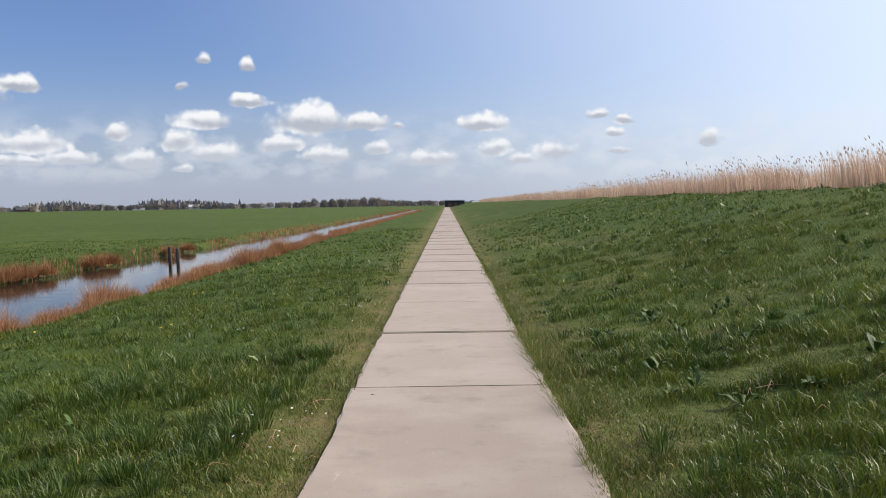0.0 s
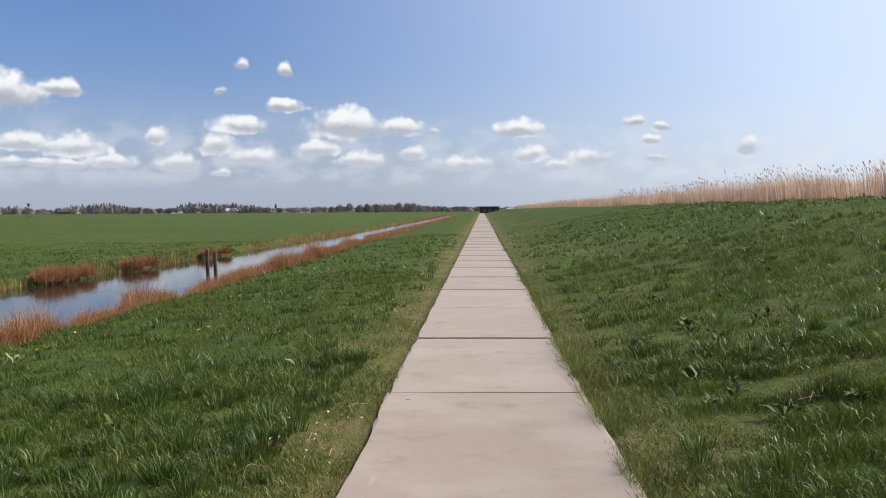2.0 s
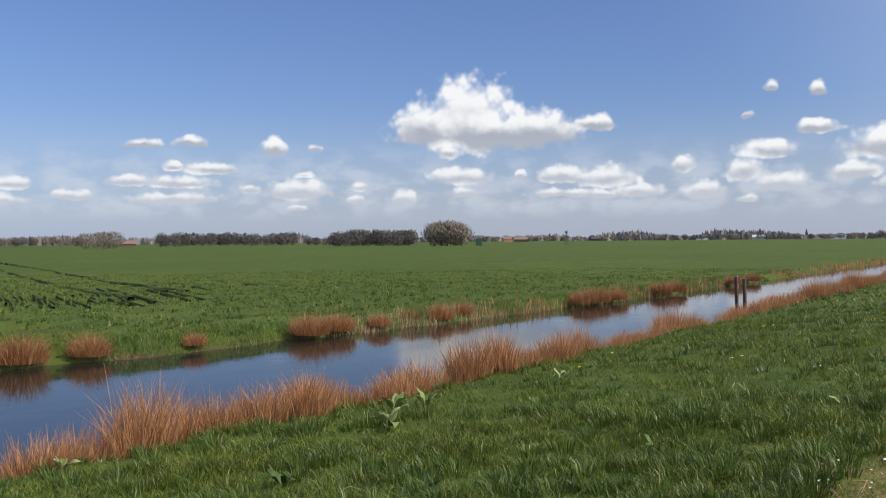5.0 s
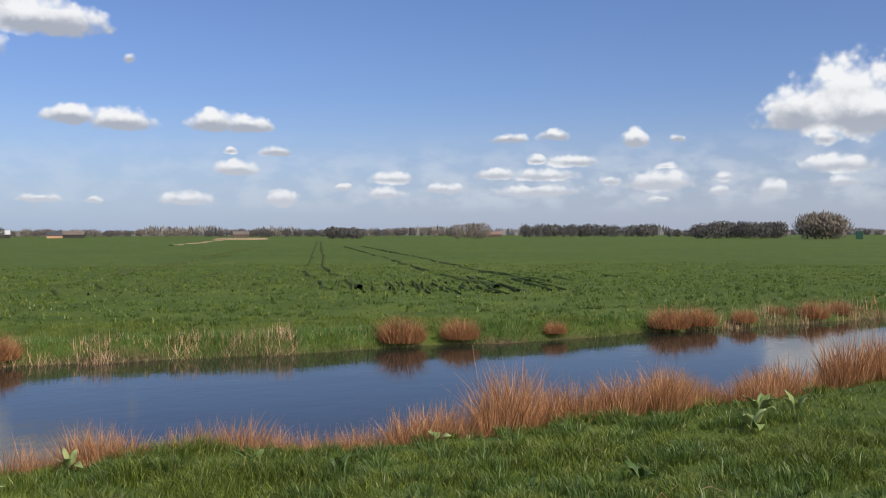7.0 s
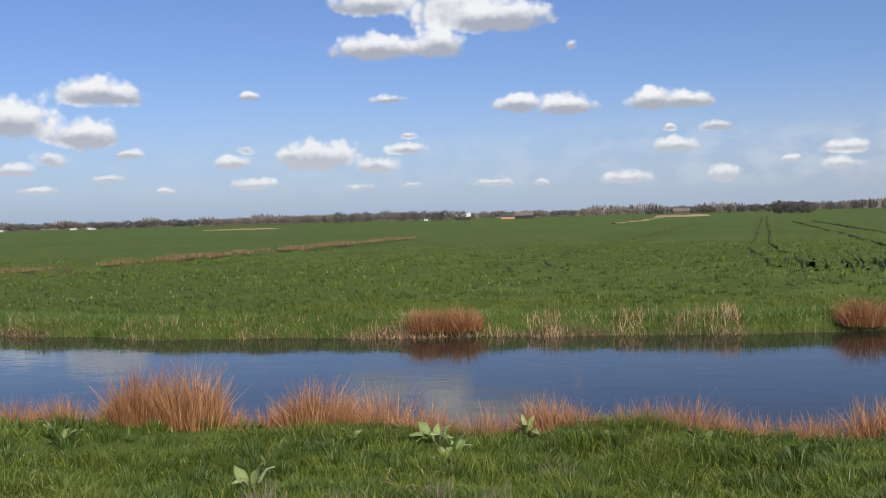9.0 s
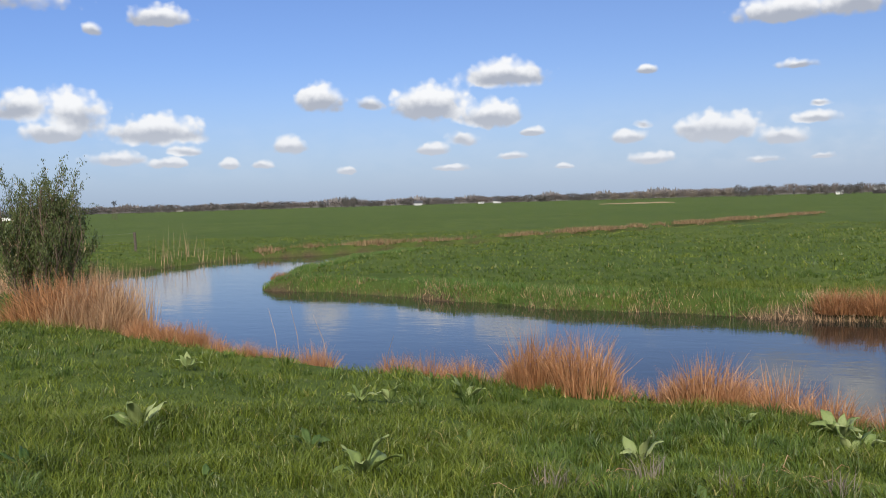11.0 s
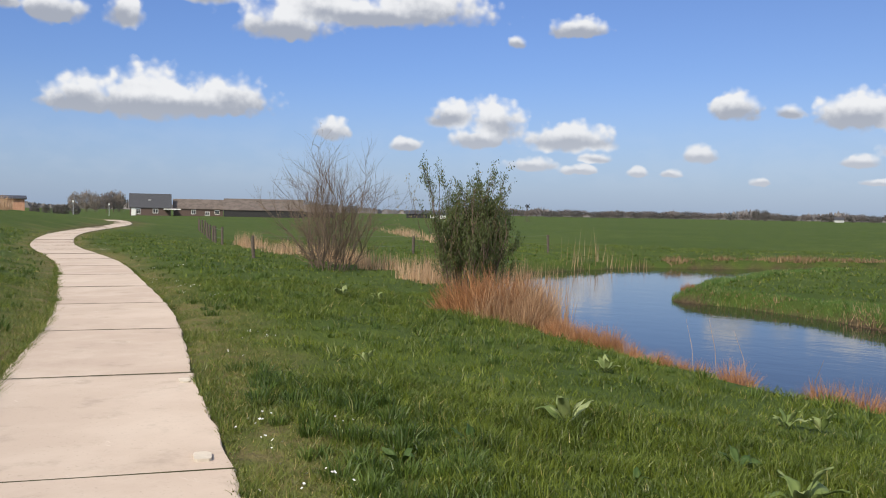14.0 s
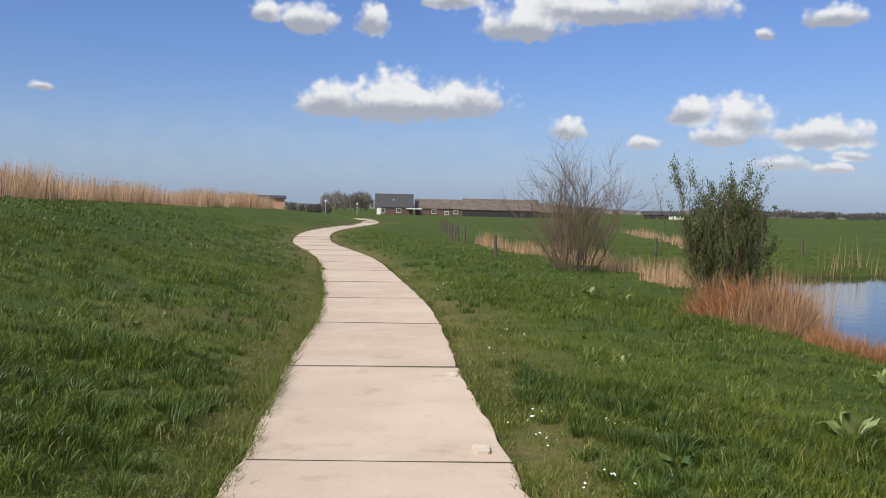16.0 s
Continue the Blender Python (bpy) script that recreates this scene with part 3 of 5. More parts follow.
def build_path():
    road = empty("path", pose(0, 0, 0))
    tagged(road, "narrow footpath of pale concrete slabs with dark joints", "path", kind="structure")
    rng = random.Random(5)
    first = ARC_8 - SLAB * int(ARC_8 / SLAB)
    a = first
    while a + SLAB < ARC[-1]:
        bm = bmesh.new()
        mid, ahead, _ = on_line(a + SLAB / 2)
        tilt, lift = rng.uniform(-0.006, 0.006), rng.uniform(-0.006, 0.006)
        rows = []
        cuts = 13 if math.hypot(*mid) < 24 else 5
        for k in range(cuts):
            u = a + 0.006 + (SLAB - 0.012) * k / (cuts - 1)
            p, q, side = on_line(u)
            row = []
            for e, (off, dz) in enumerate(((-1, -0.11), (-1, -0.012), (-0.985, 0), (0.985, 0), (1, -0.012), (1, -0.11))):
                c = p + side * off * (HALF_WIDTH + rng.uniform(-0.02, 0.016))
                end = -0.006 if k in (0, cuts - 1) else 0
                row.append(bm.verts.new((c[0] - mid[0], c[1] - mid[1], dz + (end if e in (2, 3) else 0) + lift + tilt * (4 * k / (cuts - 1) - 2) * 0.5)))
            rows.append(row)
        for r0, r1 in zip(rows, rows[1:]):
            for e in range(5):
                bm.faces.new((r0[e], r0[e + 1], r1[e + 1], r1[e]))
        bm.faces.new(rows[0][::-1]), bm.faces.new(rows[-1])
        bmesh.ops.recalc_face_normals(bm, faces=bm.faces)
        slab = part("slab", bm, MAT_CONCRETE, road)
        slab.location = (mid[0], mid[1], 0.0)
        a += SLAB


build_path()


# ---- grass ----
def scatter(rng, count, r0, r1, b0=-34.0, b1=180.0):
    """Points spread evenly over the part of a ring round the standpoint, by bearing."""
    r = np.sqrt(rng.uniform(r0 * r0, r1 * r1, count))
    b = np.radians(rng.uniform(b0, b1, count))
    return -np.sin(b) * r, np.cos(b) * r, r


def grow(name, seed, count, r0, r1, tall, wide, two, label, b0=-34.0, b1=180.0):
    rng = np.random.RandomState(seed)
    x, y, r = scatter(rng, count, r0, r1, b0, b1)
    z, s, w = ground_at(x, y)
    d = np.abs(s)
    tuft = lattice(x, y, 0.30, 21) * 0.55 + lattice(x, y, 0.9, 25) * 0.25 + lattice(x, y, 2.6, 22) * 0.2
    thin = step(d, 0.86, 2.0)
    keep = (d > np.where(s > 0, 0.81, 0.84) + (lattice(x, y, 0.22, 23) - 0.4) * 0.13) & (w > 0.05) & (rng.rand(count) < 0.72 + 0.28 * thin) & (rng.rand(count) < 0.1 + 1.6 * tuft)
    bare = bare_at(x, y, s)
    keep &= rng.rand(count) > 0.55 * bare
    x, y, z, d, w, r, tuft, bare = (v[keep] for v in (x, y, z, d, w, r, tuft, bare))
    n = len(x)
    h = (1 - 0.6 * bare) * tall * (0.15 + 1.7 * tuft * tuft * 1.5) * (0.52 + 0.48 * step(d, 0.9, 2.2)) * rng.uniform(0.55, 1.4, n)
    wd = wide * rng.uniform(0.7, 1.4, n)
    v, t = blades(np.stack([x, y, np.where(d < 1.02, -0.025, z - 0.01)], 1), h, wd, rng.uniform(0.2, 1.15, n), rng, two, wind=(-0.04, -0.02))
    edge = d < 1.35 + 0.35 * (tuft - 0.5)
    k = 3 if two else 1
    m = 5 if two else 3
    for mark, pick, mat in (("", ~edge, MAT_GRASS), ("verge_", edge, MAT_VERGE)):
        if not pick.any():
            continue
        ids = np.where(pick)[0]
        vv = v.reshape(n, m, 3)[ids].reshape(-1, 3)
        base = t.reshape(n, k, 3)[0]
        tt = (np.arange(len(ids))[:, None, None] * m + (base - base.min())[None]).reshape(-1, 3)
        ob = mesh_ob(mark + name, tri_mesh(name, vv, tt), mat)
        tagged(ob, label if not mark else "short yellowish worn grass along the concrete path", "grass", kind="stuff")


grow("grass", 31, 460000, 1.8, 9.0, 0.10, 0.0066, True, "lush green meadow grass, uneven and tufted")
grow("grass", 32, 560000, 9.0, 22.0, 0.088, 0.0125, False, "lush green meadow grass, uneven and tufted")
grow("grass", 33, 230000, 22.0, 62.0, 0.085, 0.045, False, "green meadow grass beyond the ditch and on the dike")


def verge_mat():
    """Short close grass on both verges of the path."""
    rng = np.random.RandomState(34)
    n = 150000
    u = ARC_8 + 9 + rng.normal(0, 9.5, n)
    x, y = np.interp(u, ARC, LINE[:, 0]), np.interp(u, ARC, LINE[:, 1])
    qx, qy = np.interp(u + 0.2, ARC, LINE[:, 0]) - x, np.interp(u + 0.2, ARC, LINE[:, 1]) - y
    q = np.maximum(np.hypot(qx, qy), 1e-6)
    o = (0.80 + rng.uniform(0, 1.0, n) ** 1.3 * 1.1) * np.where(rng.rand(n) < 0.5, -1, 1)
    x, y = x - qy / q * o, y + qx / q * o
    z, s, w = ground_at(x, y)
    d = np.abs(s)
    patch = lattice(x, y, 0.5, 26)
    keep = (d > np.where(s > 0, 0.80, 0.835) + (patch - 0.4) * 0.08) & (rng.rand(n) < 0.2 + 1.3 * patch)
    x, y, z, d, patch = x[keep], y[keep], z[keep], d[keep], patch[keep]
    n = len(x)
    h = (0.018 + 0.055 * patch) * rng.uniform(0.6, 1.5, n) * np.where((s[keep] > 0) & (d < 0.97), 1.2 + 2.2 * patch, 1.0)
    v, t = blades(np.stack([x, y, np.where(d < 1.02, -0.03, z - 0.008)], 1), h, rng.uniform(0.004, 0.009, n), rng.uniform(0.2, 1.2, n), rng, False, (-0.1, 0))
    tagged(mesh_ob("verge_grass", tri_mesh("verge_grass", v, t), MAT_VERGE), "short yellowish worn grass along the concrete path", "grass", kind="stuff")


verge_mat()


def clumps(seed, count, r0, r1, per, tall, wide):
    """Raised tufts whose leaves spread outward from the middle."""
    rng = np.random.RandomState(seed)
    cx, cy, _ = scatter(rng, count, r0, r1)
    cz, cs, cw = ground_at(cx, cy)
    ok = (np.abs(cs) > 1.25) & (cw > 0.25) & (lattice(cx, cy, 2.3, 24) > 0.32)
    cx, cy, cz = cx[ok], cy[ok], cz[ok]
    size = rng.uniform(0.45, 1.25, len(cx))
    k = np.repeat(np.arange(len(cx)), per)
    n = len(k)
    a, r = rng.uniform(0, 2 * np.pi, n), np.sqrt(rng.rand(n))
    away = np.stack([np.cos(a), np.sin(a)], 1)
    p = np.stack([cx[k] + away[:, 0] * r * 0.09 * size[k], cy[k] + away[:, 1] * r * 0.09 * size[k], cz[k] - 0.01], 1)
    h = tall * size[k] * rng.uniform(0.5, 1.1, n)
    v, t = blades(p, h, np.full(n, wide) * rng.uniform(0.7, 1.3, n), rng.uniform(0.05, 0.25, n), rng, True, (-0.1, -0.04))
    v = v.reshape(n, 5, 3)
    bend = away * (r * h * 0.75)[:, None]
    v[:, 2:4, :2] += bend[:, None] * 0.35
    v[:, 4, :2] += bend
    v[:, 4, 2] -= r * h * 0.3
    tagged(mesh_ob("grass_tufts", tri_mesh("grass_tufts", v.reshape(-1, 3), t), MAT_TUFT), "longer grass in raised tufts on the meadow", "grass", kind="stuff")


grow("grass", 37, 60000, 1.2, 9.0, 0.12, 0.016, False, "lush green meadow grass, uneven and tufted", 180.0, 326.0)
grow("grass", 38, 60000, 9.0, 22.0, 0.13, 0.03, False, "lush green meadow grass, uneven and tufted", 180.0, 326.0)
clumps(35, 3000, 2.2, 10.0, 70, 0.17, 0.0070)
clumps(36, 5200, 10.0, 26.0, 26, 0.15, 0.011)
clumps(40, 6000, 26.0, 48.0, 10, 0.17, 0.024)


# ---- rushes and reeds ----
def rush_mesh(seed, count, spread, tall, wide=0.006, droop=0.35, dome=0.35):
    rng = np.random.RandomState(seed)
    a, r = rng.uniform(0, 2 * np.pi, count), spread * np.sqrt(rng.rand(count))
    p = np.stack([np.cos(a) * r * 0.75, np.sin(a) * r * 0.75, np.full(count, -0.06)], 1)
    h = tall * rng.uniform(0.45, 1.1, count) * (1 - dome * (r / spread) ** 2)
    v, t = blades(p, h, np.full(count, wide) * rng.uniform(0.7, 1.4, count), rng.uniform(0.05, droop, count), rng, True, (-0.05, 0))
    out_ = v.reshape(count, 5, 3)
    lean = (p[:, :2] / spread * (0.1 + 0.75 * dome) * h[:, None])
    out_[:, 2:4, :2] += lean[:, None] * 0.4
    out_[:, 4, :2] += lean
    return tri_mesh("rush_tuft", out_.reshape(-1, 3), t)


RUSH_KINDS = [rush_mesh(50 + k, 560, 0.36, 0.60, 0.0075, 0.45) for k in range(5)]
RUSH_LONG = [rush_mesh(60 + k, 640, 0.36, 0.78, 0.0075, 0.38) for k in range(2)]
RUSH_ROUND = [rush_mesh(70 + k, 1100, 0.60, 0.80, 0.010, 0.7, 0.72) for k in range(3)]


def tuft(me, x, y, size, mat, label, group="", z=None, tall=1.0):
    ob = mesh_ob("rush_tuft", me.copy() if not me.materials else me, None)
    if not ob.data.materials:
        ob.data.materials.append(mat)
    g = float(ground_at(np.array([x]), np.array([y]), False)[0][0]) if z is None else z
    ob.matrix_basis = Matrix.Translation((x, y, g)) @ Matrix.Rotation(random.Random(x * 7 + y).uniform(0, 6.28), 4, "Z") @ Matrix.Diagonal((size, size, size * tall, 1))
    return tagged(ob, label, "rush", group)


for me in RUSH_KINDS + RUSH_LONG:
    me.materials.append(MAT_RUSH)
for me in RUSH_ROUND:
    me.materials.append(MAT_RUSH_DARK)


def along(line, every):
    line = np.array(line, float)
    a = arc(line)
    for u in np.arange(0, a[-1], every):
        p = np.array([np.interp(u, a, line[:, 0]), np.interp(u, a, line[:, 1])])
        q = np.array([np.interp(u + 0.1, a, line[:, 0]), np.interp(u + 0.1, a, line[:, 1])]) - p
        q /= max(np.hypot(*q), 1e-9)
        yield p, np.array([q[1], -q[0]])


def near_fringe():
    rng = random.Random(8)
    shore = spline(NEAR_SHORE, 0.5)
    shore = shore[shore[:, 1] < 62]
    far_p = []
    for p, side in along(shore, 0.27):
        # thin places in the fringe
        gap = float(lattice(np.array([p[0]]), np.array([p[1]]), 0.75, 33)[0])
        if gap < 0.5 and -5.2 < p[1] < -3.0:
            continue
        off = rng.uniform(-0.1, 0.45)
        x, y = p[0] - side[0] * off, p[1] - side[1] * off
        long = gap > 0.72
        me = rng.choice(RUSH_LONG if long else RUSH_KINDS)
        small = 0.76 if p[1] < -2.2 else 1.04 if p[1] < 7 else 0.95
        tuft(me, x, y, (0.86 + 0.34 * gap) * rng.uniform(0.72, 1.2) * small, MAT_RUSH, "tuft of dry red-brown rush on the ditch bank", "rushes along the ditch", tall=rng.uniform(0.9, 1.1))
    # the rest of the fringe, towards the far end of the ditch
    r = np.random.RandomState(9)
    n = 26000
    y = 62 + 210 * r.rand(n) ** 1.6
    x = np.interp(y, [25, 60, 330], [-7.4, -7.5, -7.5]) + r.uniform(-0.5, 0.5, n)
    v, t = blades(np.stack([x, y, np.full(n, WATER_Z)], 1), r.uniform(0.3, 0.75, n), np.full(n, 0.05), r.uniform(0.05, 0.35, n), r, False)
    tagged(mesh_ob("rush_fringe", tri_mesh("rush_fringe", v, t), MAT_RUSH), "dry red-brown rushes fringing the far ditch", "rush", kind="stuff")


near_fringe()

# round tussocks on the field's bank
for x, y, size in ((-16.35, 9.7, 0.98), (-16.1, 10.95, 0.82), (-15.6, 13.15, 0.52), (-15.1, 16.2, 0.95), (-15.1, 17.2, 0.85), (-14.9, 18.6, 0.62), (-15.2, 20.3, 0.62), (-14.75, 21.1, 0.85),
                   (-14.95, 22.5, 0.72), (-13.95, 28.6, 0.95), (-13.9, 29.7, 0.95), (-13.7, 30.9, 0.8), (-13.7, 35.2, 0.9), (-13.6, 36.6, 0.9), (-18.2, 1.75, 0.85), (-18.1, 2.4, 0.85),
                   (-24.6, -12.75, 0.50), (-13.4, 44.0, 0.8), (-13.4, 47.0, 0.8)):
    tuft(RUSH_ROUND[int(abs(x * 10)) % 3], x + 0.12, y, size * 1.04, MAT_RUSH_DARK, "round russet rush tussock at the water's edge", "tussocks on the far bank", z=WATER_Z + 0.16, tall=0.85)
for x, y, size in ((-13.7, -11.9, 1.4), (-13.3, -11.4, 1.3), (-13.9, -11.3, 1.5)):
    tuft(RUSH_ROUND[int(abs(y * 10)) % 3], x, y, size, MAT_RUSH_DARK, "large russet-brown rush tussock beside the leafy bush", "large tussocks", z=-0.5, tall=1.2)
STRAW_ROUND = rush_mesh(75, 750, 0.60, 0.85, 0.011, 0.7, 0.65)
MAT_TUSSOCK = make_straw("tussock_straw", (0.20, 0.105, 0.052), (0.64, 0.42, 0.25), 0.3)
STRAW_ROUND.materials.append(MAT_TUSSOCK)
for x, y, size in ((-13.0, -10.7, 0.95), (-13.6, -10.3, 1.0), (-13.0, -10.0, 0.8), (-14.0, -10.8, 1.25)):
    tuft(STRAW_ROUND, x, y, size, MAT_PALE, "large straw-coloured rush tussock at the water's edge", "large tussocks", z=-0.55, tall=1.5)


def strip_of(name, mat, seed, count, line, spread, off, tall, wide, label, category, wind=(-0.05, 0), two=False, lean=0.3, clump=2.0, z=None):
    r = np.random.RandomState(seed)
    line = np.array(line, float)
    a = arc(line)
    u = r.uniform(0, a[-1], count)
    x, y = np.interp(u, a, line[:, 0]), np.interp(u, a, line[:, 1])
    qx, qy = np.interp(u + 0.5, a, line[:, 0]) - np.interp(u - 0.5, a, line[:, 0]), np.interp(u + 0.5, a, line[:, 1]) - np.interp(u - 0.5, a, line[:, 1])
    q = np.maximum(np.hypot(qx, qy), 1e-6)
    o = off + r.uniform(-spread, spread, count)
    x, y = x - qy / q * o, y + qx / q * o
    c = lattice(x, y, clump, seed)
    keep = r.rand(count) < (c - 0.18) * 2.2
    x, y, c = x[keep], y[keep], c[keep]
    g = ground_at(x, y, False)[0] if z is None else np.full(len(x), z)
    n = len(x)
    h = tall * r.uniform(0.5, 1.1, n) * (0.55 + 0.6 * c)
    v, t = blades(np.stack([x, y, g - 0.03], 1), h, np.full(n, wide) * r.uniform(0.7, 1.3, n), r.uniform(0.02, lean, n), r, two, wind)
    return tagged(mesh_ob(name, tri_mesh(name, v, t), mat), label, category, kind="stuff"), np.stack([x, y, g], 1), h


# sedge and pale stubble along the field's bank
strip_of("bank_grass", MAT_SEDGE, 81, 90000, FIELD_SHORE[4:17], 0.65, 0.55, 0.20, 0.018, "rank green sedge along the field bank", "grass", lean=0.9, clump=0.8)
strip_of("pale_reed", MAT_PALE, 82, 2600, [(-18.3, 0.2), (-17.6, 3), (-16.5, 7.5)], 0.5, 0.1, 0.36, 0.014, "pale broken reed stubble on the field bank", "reed", clump=0.5, lean=0.9)
strip_of("pale_reed", MAT_PALE, 83, 1300, [(-14.9, 16.8), (-14.7, 19), (-14.3, 24)], 0.5, 0.1, 0.34, 0.014, "pale broken reed stubble on the field bank", "reed", clump=0.9)
strip_of("pale_reed", MAT_PALE, 84, 1100, [(-21.8, -8.2), (-19.1, -3.5), (-18.5, -0.5)], 0.5, 0.1, 0.26, 0.013, "pale broken reed stubble on the field bank", "reed", clump=0.7, lean=0.9)
strip_of("dry_reed", MAT_RUSH_DARK, 85, 9000, FIELD_SHORE[14:], 0.45, 0.1, 0.42, 0.04, "brown sedge along the far ditch bank", "reed", clump=5.0)
# reeds in the bay, behind the bushes and along the fence
strip_of("dry_reed", MAT_PALE, 86, 1500, [(-14.2, -10.4), (-16.6, -12.6), (-19.5, -15.8)], 0.7, 0.1, 1.35, 0.016, "tall pale reeds at the ditch corner", "reed", lean=0.2, clump=0.8, z=-0.75)
strip_of("dry_reed", MAT_PALE, 87, 90, [(-36.5, -21.5), (-34, -22.3), (-31.5, -22.2)], 0.5, 0.4, 1.4, 0.018, "tall pale reeds on the far shore of the bay", "reed", lean=0.2, clump=0.9)
strip_of("dry_reed", MAT_PALE, 88, 4200, [(-17.5, -17.5), (-20.5, -22.5), (-23.5, -29), (-26, -36), (-29, -43)], 0.6, -1.2, 0.85, 0.02, "dry pale reeds along the fence line", "reed", lean=0.3, clump=1.6)
strip_of("dry_reed", MAT_PALE, 89, 1400, [(-30, -30), (-36, -40), (-46, -52), (-62, -74)], 0.8, -6, 0.8, 0.04, "dry pale reeds in the meadow beyond the fence", "reed", lean=0.3, clump=3.0)


def dike_reeds():
    line = COARSE[(COARSE[:, 1] < 330) & (COARSE[:, 1] > -115)]
    ob, p, h = strip_of("reed_bed", MAT_REED, 91, 78000, line, 1.9, 13.0, 1.18, 0.026, "tall dry straw-coloured reeds along the dike crest", "reed", wind=(-0.14, 0.02), two=True, lean=0.16, clump=3.0)
    near = line[np.abs(line[:, 1] - 15) < 75]
    strip_of("reed_bed", MAT_REED, 92, 30000, near, 1.6, 13.0, 1.22, 0.016, "tall dry straw-coloured reeds along the dike crest", "reed", wind=(-0.14, 0.02), two=True, lean=0.16, clump=1.4)
    south = line[(line[:, 1] < -30) & (line[:, 1] > -100)]
    strip_of("reed_bed", MAT_PALE, 94, 15000, south, 1.9, 12.6, 1.75, 0.022, "tall dry brown reeds along the dike crest", "reed", wind=(-0.1, 0.02), two=True, lean=0.16, clump=4.0)
    r = np.random.RandomState(93)
    line2 = near
    a = arc(line2)
    u = r.uniform(0, a[-1], 2200)
    x, y = np.interp(u, a, line2[:, 0]), np.interp(u, a, line2[:, 1])
    qx, qy = np.interp(u + 0.5, a, line2[:, 0]) - np.interp(u - 0.5, a, line2[:, 0]), np.interp(u + 0.5, a, line2[:, 1]) - np.interp(u - 0.5, a, line2[:, 1])
    q = np.maximum(np.hypot(qx, qy), 1e-6)
    o = 13.0 + r.uniform(-1.6, 1.6, len(u))
    x, y = x - qy / q * o, y + qx / q * o
    c = lattice(x, y, 1.4, 92)
    k = r.rand(len(x)) < (c - 0.1) * 1.6
    x, y, c = x[k], y[k], c[k]
    g = ground_at(x, y, False)[0]
    n = len(x)
    hh = 1.28 * (0.7 + 0.5 * c) * r.uniform(0.8, 1.08, n)
    v1, t1 = blades(np.stack([x, y, g], 1), hh, np.full(n, 0.012), r.uniform(0.0, 0.08, n), r, True, (-0.17, 0.02))
    tops = v1.reshape(n, 5, 3)[:, 4]
    plume = []
    for m in range(4):
        b = tops + r.uniform(-0.02, 0.02, tops.shape) - np.array([0, 0, 0.07])
        v, t = blades(b, r.uniform(0.06, 0.13, n), np.full(n, 0.024), r.uniform(0.1, 0.5, n), r, True, (-0.55, 0.1))
        plume.append((v, t))
    tagged(mesh_ob("reed_bed", tri_mesh("reed_stems", v1, t1), MAT_REED), "tall flowering reed stems on the dike crest", "reed", kind="stuff")
    v, t = merged(plume)
    tagged(mesh_ob("reed_plumes", tri_mesh("reed_plumes", v, t), MAT_PLUME), "brown feathery plumes above the dike reeds", "reed", kind="stuff")


dike_reeds()


# ---- trees and bushes ----
def tube(pts, radii, sides=4):
    """A tapered tube along points."""
    pts, radii = np.asarray(pts, float), np.asarray(radii, float)
    d = np.gradient(pts, axis=0)
    d /= np.maximum(np.linalg.norm(d, axis=1, keepdims=True), 1e-9)
    ref = np.where(np.abs(d[:, 2:3]) > 0.9, np.array([[1.0, 0, 0]]), np.array([[0, 0, 1.0]]))
    a = np.cross(d, ref)
    a /= np.linalg.norm(a, axis=1, keepdims=True)
    b = np.cross(d, a)
    k = np.arange(sides) * 2 * np.pi / sides
    ring = pts[:, None] + radii[:, None, None] * (np.cos(k)[None, :, None] * a[:, None] + np.sin(k)[None, :, None] * b[:, None])
    t = []
    for i in range(len(pts) - 1):
        for j in range(sides):
            p, q = i * sides + j, i * sides + (j + 1) % sides
            t += [(p, q, q + sides), (p, q + sides, p + sides)]
    return ring.reshape(-1, 3), np.array(t)


def branching(rng, start, way, length, radius, depth, out_, tips, wander=0.13, kids=(3, 5), spread=0.55, rise=0.12, shrink=0.55):
    n = 5
    p, d, pts = np.array(start, float), np.array(way, float), [np.array(start, float)]
    for _ in range(n):
        d = d + rng.normal(0, wander, 3) + np.array([0, 0, rise])
        d /= np.linalg.norm(d)
        p = p + d * length / n
        pts.append(p)
    out_.append(tube(pts, np.linspace(radius, radius * (0.45 if depth else 0.25), n + 1), 5 if radius > 0.02 else 3))
    tips.append((pts[-1], d, depth))
    if depth == 0:
        tips += [(q, d, -1) for q in pts[2:-1]]
        return
    for _ in range(rng.randint(*kids)):
        k = rng.randint(1, n + 1)
        side = rng.normal(0, 1, 3)
        side -= side.dot(d) * d
        side /= np.linalg.norm(side)
        w = d + side * spread * rng.uniform(0.6, 1.4)
        branching(rng, pts[k], w / np.linalg.norm(w), length * shrink * rng.uniform(0.7, 1.2), radius * 0.5, depth - 1, out_, tips, wander, kids, spread, rise, shrink)


